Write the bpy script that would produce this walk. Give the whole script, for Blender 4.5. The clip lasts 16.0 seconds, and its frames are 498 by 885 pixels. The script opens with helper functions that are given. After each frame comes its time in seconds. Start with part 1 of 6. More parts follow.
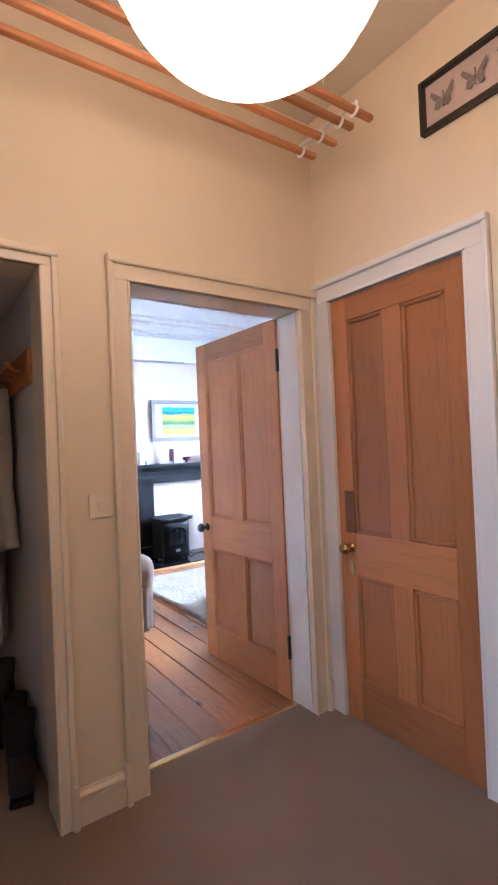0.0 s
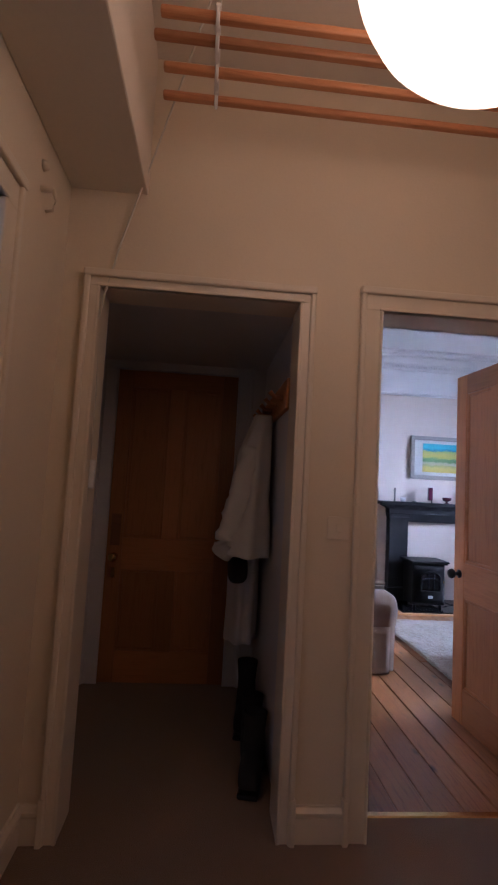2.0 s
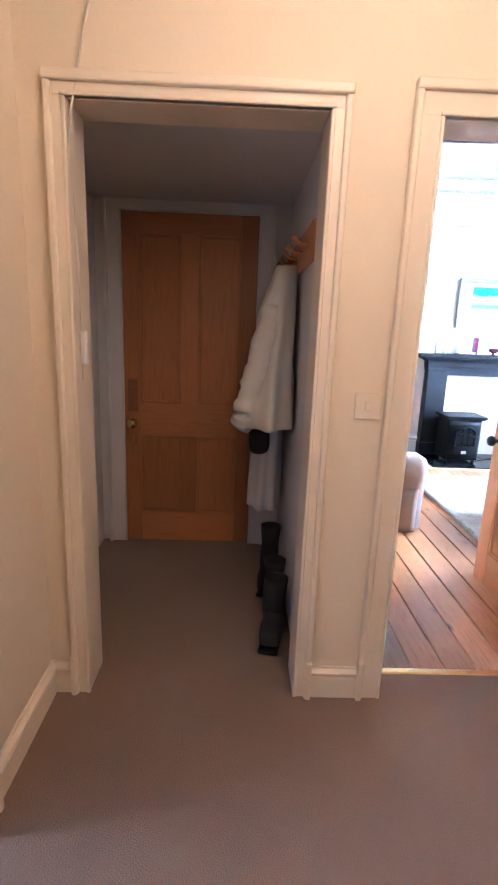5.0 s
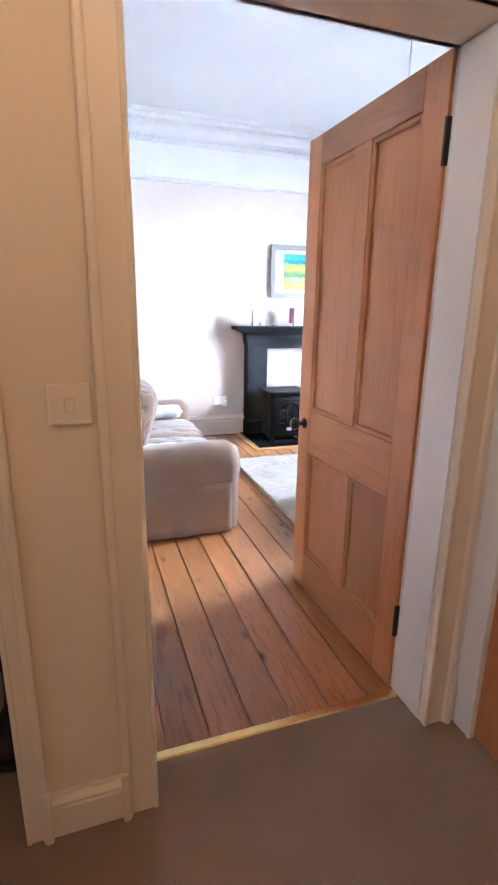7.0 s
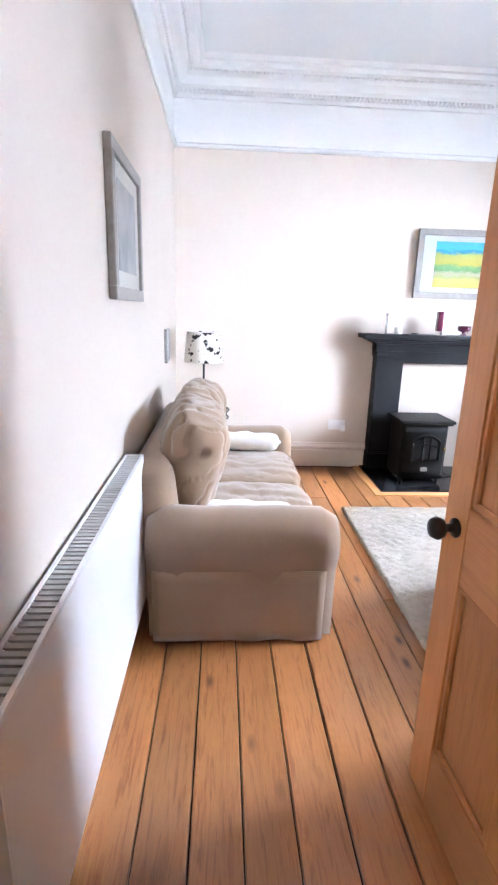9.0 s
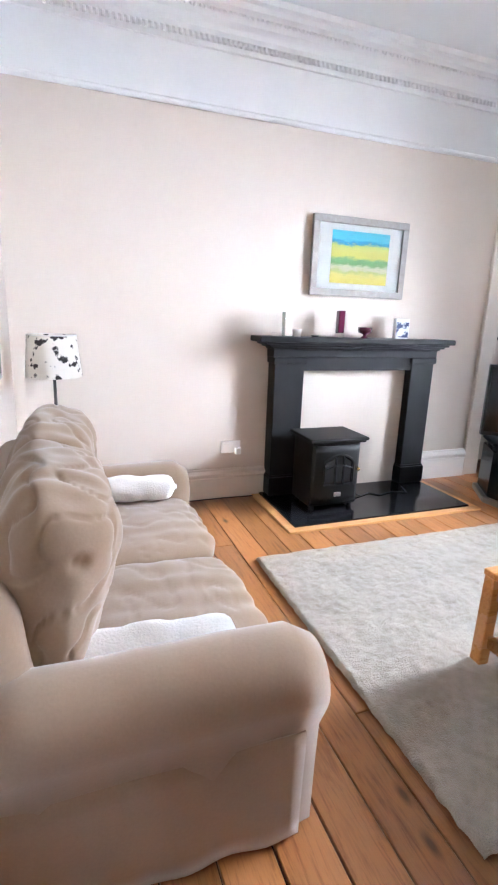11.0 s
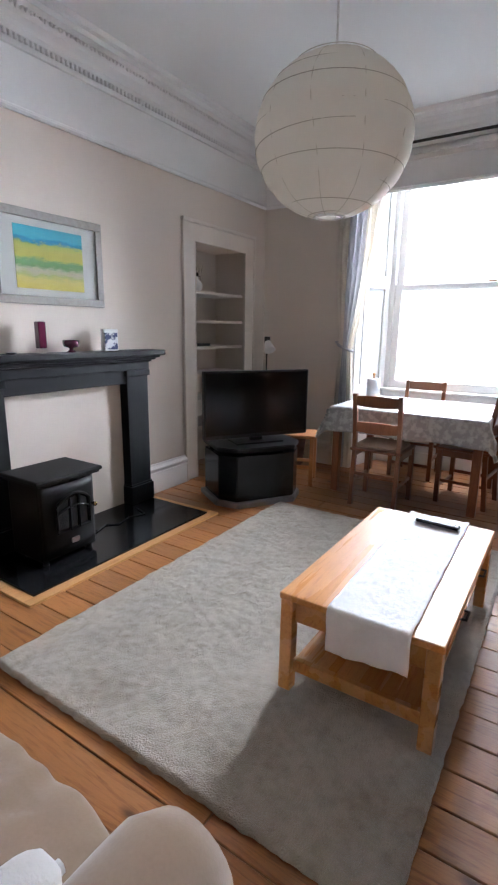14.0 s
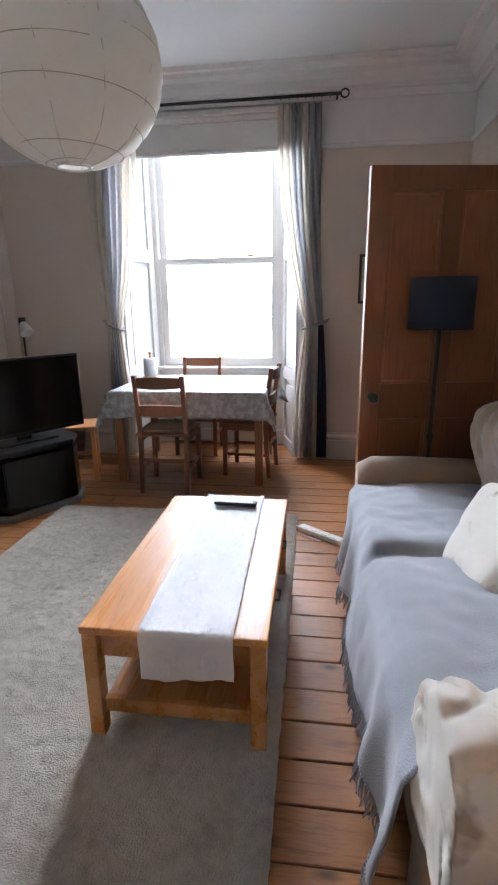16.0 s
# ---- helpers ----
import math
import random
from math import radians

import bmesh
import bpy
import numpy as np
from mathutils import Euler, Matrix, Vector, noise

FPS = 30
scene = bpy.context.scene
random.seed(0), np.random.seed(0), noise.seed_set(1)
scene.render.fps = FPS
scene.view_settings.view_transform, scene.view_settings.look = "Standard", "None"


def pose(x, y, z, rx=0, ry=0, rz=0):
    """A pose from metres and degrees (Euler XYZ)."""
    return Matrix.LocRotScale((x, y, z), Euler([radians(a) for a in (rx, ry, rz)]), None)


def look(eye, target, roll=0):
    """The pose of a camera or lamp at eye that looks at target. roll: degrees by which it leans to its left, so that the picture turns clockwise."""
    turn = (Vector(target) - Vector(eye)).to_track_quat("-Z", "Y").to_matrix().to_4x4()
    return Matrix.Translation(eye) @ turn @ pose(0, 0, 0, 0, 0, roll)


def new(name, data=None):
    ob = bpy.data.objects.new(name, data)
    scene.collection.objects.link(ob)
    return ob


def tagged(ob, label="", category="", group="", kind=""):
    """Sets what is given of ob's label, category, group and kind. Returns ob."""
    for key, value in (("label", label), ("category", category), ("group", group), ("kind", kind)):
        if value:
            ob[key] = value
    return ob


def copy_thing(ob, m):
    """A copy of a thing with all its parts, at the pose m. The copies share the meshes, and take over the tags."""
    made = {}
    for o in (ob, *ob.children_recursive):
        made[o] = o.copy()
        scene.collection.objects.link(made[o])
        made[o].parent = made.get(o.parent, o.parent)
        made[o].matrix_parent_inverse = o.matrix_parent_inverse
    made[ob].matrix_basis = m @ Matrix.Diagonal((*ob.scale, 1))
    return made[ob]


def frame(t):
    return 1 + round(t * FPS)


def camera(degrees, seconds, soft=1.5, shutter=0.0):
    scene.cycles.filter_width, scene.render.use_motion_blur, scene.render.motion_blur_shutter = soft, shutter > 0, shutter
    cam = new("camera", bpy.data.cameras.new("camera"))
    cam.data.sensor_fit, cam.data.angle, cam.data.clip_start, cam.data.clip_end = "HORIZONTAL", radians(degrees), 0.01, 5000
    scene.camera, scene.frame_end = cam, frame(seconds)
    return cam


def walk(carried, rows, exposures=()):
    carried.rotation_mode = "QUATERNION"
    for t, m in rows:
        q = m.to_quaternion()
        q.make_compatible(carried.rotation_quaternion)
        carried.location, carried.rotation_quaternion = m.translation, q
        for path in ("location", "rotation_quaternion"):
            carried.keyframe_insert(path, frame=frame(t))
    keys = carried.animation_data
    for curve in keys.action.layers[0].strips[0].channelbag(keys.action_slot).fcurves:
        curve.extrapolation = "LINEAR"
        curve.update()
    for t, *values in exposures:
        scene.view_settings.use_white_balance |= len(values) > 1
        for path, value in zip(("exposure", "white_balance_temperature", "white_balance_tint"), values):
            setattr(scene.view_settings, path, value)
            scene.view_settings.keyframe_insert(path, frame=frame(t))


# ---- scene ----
cam = camera(54.0, 16.0, soft=2.2, shutter=0.0)
PATH = [
    (0, -0.760, -1.832, 1.328, 90.61, 2.47, -34.86),
    (0.5, -0.701, -1.855, 1.315, 93.18, 1.42, -25.39),
    (1, -0.687, -1.863, 1.305, 94.17, 1.14, -21.54),
    (1.5, -0.665, -1.852, 1.321, 94.76, -0.37, -12.96),
    (2, -0.685, -1.864, 1.286, 94.81, -3.10, -4.82),
    (2.5, -0.607, -1.793, 1.368, 88.58, -3.06, 5.22),
    (3, -0.574, -1.746, 1.385, 83.60, -2.90, 18.71),
    (3.5, -0.572, -1.724, 1.383, 79.41, -1.31, 22.97),
    (4, -0.570, -1.716, 1.394, 78.19, -1.39, 21.35),
    (4.5, -0.599, -1.679, 1.398, 76.49, -1.38, 11.68),
    (5, -0.608, -1.618, 1.377, 76.72, -2.14, -0.92),
    (5.2, -0.614, -1.576, 1.378, 76.09, -1.82, -5.74),
    (7.3, -0.036, -0.952, 1.328, 74.22, -0.85, -18.68),
    (7.5, 0.032, -0.857, 1.331, 73.19, -0.49, -17.23),
    (8, 0.208, -0.631, 1.365, 74.92, -1.76, -5.97),
    (8.2, 0.240, -0.556, 1.366, 74.08, -1.60, -2.65),
    (10.3, 0.176, 0.490, 1.259, 76.33, -1.69, -8.41),
    (10.5, 0.168, 0.542, 1.264, 75.98, -0.86, -12.25),
    (11, 0.167, 0.728, 1.289, 75.61, -2.00, -19.96),
    (11.5, 0.198, 0.885, 1.304, 75.46, -2.04, -25.00),
    (12, 0.214, 0.966, 1.311, 75.15, -2.33, -30.75),
    (12.5, 0.231, 1.025, 1.339, 76.36, -2.62, -37.50),
    (13, 0.216, 1.093, 1.344, 76.17, -1.99, -44.20),
    (13.5, 0.199, 1.146, 1.337, 76.42, -1.61, -48.69),
    (14, 0.200, 1.203, 1.326, 76.96, -0.70, -56.63),
    (14.5, 0.232, 1.246, 1.322, 75.43, -0.67, -62.79),
    (15, 0.320, 1.286, 1.317, 75.94, 0.41, -68.16),
    (15.5, 0.405, 1.297, 1.322, 75.35, 0.31, -73.74),
    (16, 0.418, 1.298, 1.320, 74.50, 0.68, -82.62),
]
# stops and white balance of the clip's camera on the way
TONE = [
    (0.0, 1.15, 4650, 12), (1.0, 0.7, 4700, 12), (2.0, -0.42, 4800, 24), (2.5, -0.2, 5200, 30), (2.8, 0.9, 5000, 18),
    (3.2, 1.6, 4800, 12), (3.5, 1.85, 4800, 12), (4.5, 1.98, 4550, 11), (5.2, 2.0, 4350, 10), (7.3, 1.05, 5200, 12), (8.2, 1.05, 5350, 12),
    (10.3, 0.82, 5650, 12), (11.0, 0.7, 5700, 12), (11.5, 0.25, 5850, 12), (12.0, -0.15, 5850, 12), (12.5, 0.1, 5800, 12),
    (13.0, 0.35, 5800, 12), (13.5, 0.25, 5800, 12), (14.0, -0.3, 5850, 12), (14.5, -0.8, 5950, 12), (15.5, -0.75, 5950, 12), (16.0, -0.45, 5850, 12),
]
walk(cam, [(t, pose(*p)) for t, *p in PATH], TONE)

# ---------------------------------------------------------------- light
SUN_UP, SUN_TURN = 48.0, 95.0
world = bpy.data.worlds.new("sky")
scene.world = world
world.use_nodes = True
wn = world.node_tree
sky = wn.nodes.new("ShaderNodeTexSky")
sky.sky_type, sky.sun_disc = "NISHITA", False
sky.sun_elevation, sky.sun_rotation = radians(SUN_UP), radians(SUN_TURN)
wn.links.new(sky.outputs[0], wn.nodes["Background"].inputs[0])
wn.nodes["Background"].inputs[1].default_value = 0.15

sun = new("sun", bpy.data.lights.new("sun", "SUN"))
sun.data.energy, sun.data.angle, sun.data.color = 1.0, radians(20), (1.0, 0.96, 0.9)
sun.matrix_world = look((20, 2, 22), (0, 2, 0))


def area(name, eye, target, wide, high, watts, colour):
    ob = new(name, bpy.data.lights.new(name, "AREA"))
    ob.data.shape, ob.data.size, ob.data.size_y, ob.data.energy, ob.data.color = "RECTANGLE", wide, high, watts, colour
    ob.matrix_world = look(eye, target)
    return ob


# the overcast sky over the roofs, as it comes through the living room's window and the side room's window
area("window_daylight", (6.2, 2.2, 3.3), (3.5, 2.2, 1.0), 2.0, 1.6, 760, (0.92, 0.95, 1.0))
area("side_window_daylight", (-4.55, -1.2, 1.65), (-1.3, -1.0, 0.6), 1.4, 1.6, 23, (0.95, 0.97, 1.0))

# ---------------------------------------------------------------- materials
def material(name, build):
    m = bpy.data.materials.new(name)
    m.use_nodes = True
    t = m.node_tree
    build(t, t.nodes["Principled BSDF"])
    return m


def node(t, kind, **settings):
    n = t.nodes.new("ShaderNode" + kind)
    for key, value in settings.items():
        n.inputs[key.replace("_", " ")].default_value = value
    return n


def ramp(t, fac, *stops):
    r = t.nodes.new("ShaderNodeValToRGB")
    while len(r.color_ramp.elements) < len(stops):
        r.color_ramp.elements.new(0.5)
    for e, (at, c) in zip(r.color_ramp.elements, stops):
        e.position, e.color = at, (*c, 1)
    t.links.new(fac, r.inputs[0])
    return r.outputs[0]


def coords(t, scale=(1, 1, 1), varied=False):
    c = t.nodes.new("ShaderNodeTexCoord")
    mp = t.nodes.new("ShaderNodeMapping")
    mp.inputs["Scale"].default_value = scale
    t.links.new(c.outputs["Object"], mp.inputs[0])
    if varied:
        info = t.nodes.new("ShaderNodeObjectInfo")
        mul = t.nodes.new("ShaderNodeVectorMath")
        mul.operation = "SCALE"
        mul.inputs[0].default_value = (7.3, 11.1, 5.7)
        t.links.new(info.outputs["Random"], mul.inputs["Scale"])
        t.links.new(mul.outputs[0], mp.inputs["Location"])
    return mp.outputs[0]


def bumped(t, p, height, strength, distance=0.01):
    b = node(t, "Bump", Strength=strength, Distance=distance)
    t.links.new(height, b.inputs["Height"])
    t.links.new(b.outputs[0], p.inputs["Normal"])


def plain(name, a, b, rough=0.6, metal=0.0, coarse=2.0, fine=60.0, relief=0.15, distance=0.004, coat=0.0, sheen=0.0, gloss=0.5):
    """Paint, plaster, cloth and the like: two tones that drift, fine grain and relief."""
    def build(t, p):
        c = coords(t)
        n1, n2 = node(t, "TexNoise", Scale=coarse, Detail=4.0), node(t, "TexNoise", Scale=fine, Detail=6.0)
        t.links.new(c, n1.inputs["Vector"]), t.links.new(c, n2.inputs["Vector"])
        mix = node(t, "Math")
        mix.operation = "MULTIPLY_ADD"
        t.links.new(n2.outputs[0], mix.inputs[0])
        mix.inputs[1].default_value = 0.35
        t.links.new(n1.outputs[0], mix.inputs[2])
        t.links.new(ramp(t, mix.outputs[0], (0.35, a), (1.0, b)), p.inputs["Base Color"])
        p.inputs["Roughness"].default_value, p.inputs["Metallic"].default_value = rough, metal
        p.inputs["Coat Weight"].default_value = coat
        p.inputs["Specular IOR Level"].default_value = gloss
        p.inputs["Sheen Weight"].default_value = sheen
        bumped(t, p, n2.outputs[0], relief, distance)
    return material(name, build)


def timber(name, dark, light, grain=(14, 1.2, 14), rough=0.45, knots=True, relief=0.2):
    def build(t, p):
        c = coords(t, grain, True)
        warp = node(t, "TexNoise", Scale=1.3, Detail=3.0)
        lines = node(t, "TexNoise", Scale=5.0, Detail=8.0, Roughness=0.65)
        t.links.new(c, warp.inputs["Vector"])
        add = node(t, "VectorMath")
        add.operation = "ADD"
        t.links.new(c, add.inputs[0]), t.links.new(warp.outputs["Color"], add.inputs[1])
        t.links.new(add.outputs[0], lines.inputs["Vector"])
        col = ramp(t, lines.outputs[0], (0.3, dark), (0.52, light), (0.75, tuple(0.5 * (d + l) for d, l in zip(dark, light))))
        info = t.nodes.new("ShaderNodeObjectInfo")
        tone = node(t, "HueSaturation")
        ma = node(t, "MapRange")
        ma.inputs["To Min"].default_value, ma.inputs["To Max"].default_value = 0.76, 1.24
        t.links.new(info.outputs["Random"], ma.inputs[0])
        t.links.new(ma.outputs[0], tone.inputs["Value"])
        t.links.new(col, tone.inputs["Color"])
        out = tone.outputs[0]
        if knots:
            kc = coords(t, tuple(g * k for g, k in zip((1, 1, 1), (6.0, 2.6, 0.0))), True)
            v = node(t, "TexVoronoi", Scale=1.0)
            t.links.new(kc, v.inputs["Vector"])
            kf = ramp(t, v.outputs["Distance"], (0.035, (1, 1, 1)), (0.075, (0.5, 0.5, 0.5)), (0.13, (0, 0, 0)))
            km = t.nodes.new("ShaderNodeMix")
            km.data_type = "RGBA"
            t.links.new(kf, km.inputs["Factor"]), t.links.new(out, km.inputs["A"])
            km.inputs["B"].default_value = (*[0.35 * d for d in dark], 1)
            out = km.outputs["Result"]
        t.links.new(out, p.inputs["Base Color"])
        wear = node(t, "TexNoise", Scale=0.6, Detail=5.0)
        t.links.new(c, wear.inputs["Vector"])
        rr = node(t, "MapRange")
        rr.inputs["To Min"].default_value, rr.inputs["To Max"].default_value = rough - 0.12, rough + 0.15
        t.links.new(wear.outputs[0], rr.inputs[0]), t.links.new(rr.outputs[0], p.inputs["Roughness"])
        bumped(t, p, lines.outputs[0], relief, 0.003)
    return material(name, build)


def glowing(name, colour, strength):
    def build(t, p):
        p.inputs["Base Color"].default_value = (*colour, 1)
        p.inputs["Emission Color"].default_value = (*colour, 1)
        p.inputs["Emission Strength"].default_value = strength
    return material(name, build)


def spotted(name, ground, spot, scale, low, high, rough=0.8, stretch=(1, 1, 1)):
    def build(t, p):
        c = coords(t, stretch)
        n = node(t, "TexNoise", Scale=scale, Detail=3.0)
        t.links.new(c, n.inputs["Vector"])
        t.links.new(ramp(t, n.outputs[0], (low, ground), (high, spot)), p.inputs["Base Color"])
        p.inputs["Roughness"].default_value = rough
    return material(name, build)


def glass_build(t, p):
    p.inputs["Base Color"].default_value = (0.97, 0.99, 0.98, 1)
    p.inputs["Transmission Weight"].default_value = 1.0
    p.inputs["Roughness"].default_value = 0.02
    p.inputs["IOR"].default_value = 1.1


def paper_build(t, p):
    c = coords(t)
    n = node(t, "TexNoise", Scale=6.0, Detail=5.0)
    t.links.new(c, n.inputs["Vector"])
    t.links.new(ramp(t, n.outputs[0], (0.3, (0.80, 0.78, 0.73)), (0.8, (0.87, 0.855, 0.81))), p.inputs["Base Color"])
    p.inputs["Roughness"].default_value = 0.9
    tr = node(t, "BsdfTranslucent", Color=(0.85, 0.82, 0.75, 1))
    mix = node(t, "MixShader", Fac=0.45)
    t.links.new(p.outputs[0], mix.inputs[1]), t.links.new(tr.outputs[0], mix.inputs[2])
    t.links.new(mix.outputs[0], t.nodes["Material Output"].inputs["Surface"])


def landscape_build(t, p):
    """A summer landscape: turquoise sky, yellow and green fields."""
    c = coords(t)
    n = node(t, "TexNoise", Scale=24.0, Detail=12.0, Roughness=0.7)
    mp = node(t, "Mapping")
    mp.inputs["Scale"].default_value = (0.5, 1, 1.6)
    t.links.new(c, mp.inputs[0]), t.links.new(mp.outputs[0], n.inputs["Vector"])
    sep = t.nodes.new("ShaderNodeSeparateXYZ")
    t.links.new(c, sep.inputs[0])
    h = node(t, "MapRange")
    h.inputs["From Min"].default_value, h.inputs["From Max"].default_value = -0.17, 0.17
    t.links.new(sep.outputs["Z"], h.inputs[0])
    add = node(t, "Math")
    add.operation = "MULTIPLY_ADD"
    t.links.new(n.outputs[0], add.inputs[0])
    add.inputs[1].default_value = 0.34
    sub = node(t, "Math")
    sub.operation = "SUBTRACT"
    t.links.new(h.outputs[0], sub.inputs[0])
    sub.inputs[1].default_value = 0.17
    t.links.new(sub.outputs[0], add.inputs[2])
    col = ramp(t, add.outputs[0], (0.0, (0.62, 0.52, 0.12)), (0.14, (0.66, 0.58, 0.2)), (0.22, (0.42, 0.45, 0.16)), (0.3, (0.6, 0.57, 0.42)),
               (0.38, (0.12, 0.25, 0.08)), (0.46, (0.16, 0.3, 0.14)), (0.52, (0.56, 0.53, 0.12)), (0.66, (0.58, 0.55, 0.16)), (0.74, (0.5, 0.55, 0.15)),
               (0.79, (0.03, 0.25, 0.45)), (0.86, (0.12, 0.5, 0.62)), (1.0, (0.1, 0.46, 0.6)))
    t.links.new(col, p.inputs["Base Color"])
    p.inputs["Roughness"].default_value = 0.25


def rug_build(t, p):
    c = coords(t)
    n1, n2, n3 = node(t, "TexNoise", Scale=3.4, Detail=8.0, Roughness=0.75), node(t, "TexNoise", Scale=190.0, Detail=4.0), node(t, "TexNoise", Scale=28.0, Detail=4.0)
    for n in (n1, n2, n3):
        t.links.new(c, n.inputs["Vector"])
    m = node(t, "Math")
    m.operation = "MULTIPLY_ADD"
    t.links.new(n3.outputs[0], m.inputs[0])
    m.inputs[1].default_value = 0.7
    t.links.new(n1.outputs[0], m.inputs[2])
    t.links.new(ramp(t, m.outputs[0], (0.60, (0.30, 0.255, 0.20)), (0.80, (0.385, 0.34, 0.275)), (1.0, (0.45, 0.405, 0.335))), p.inputs["Base Color"])
    p.inputs["Roughness"].default_value = 1.0
    p.inputs["Sheen Weight"].default_value = 0.3
    add = node(t, "Math")
    t.links.new(n2.outputs[0], add.inputs[0]), t.links.new(n3.outputs[0], add.inputs[1])
    bumped(t, p, add.outputs[0], 0.9, 0.012)


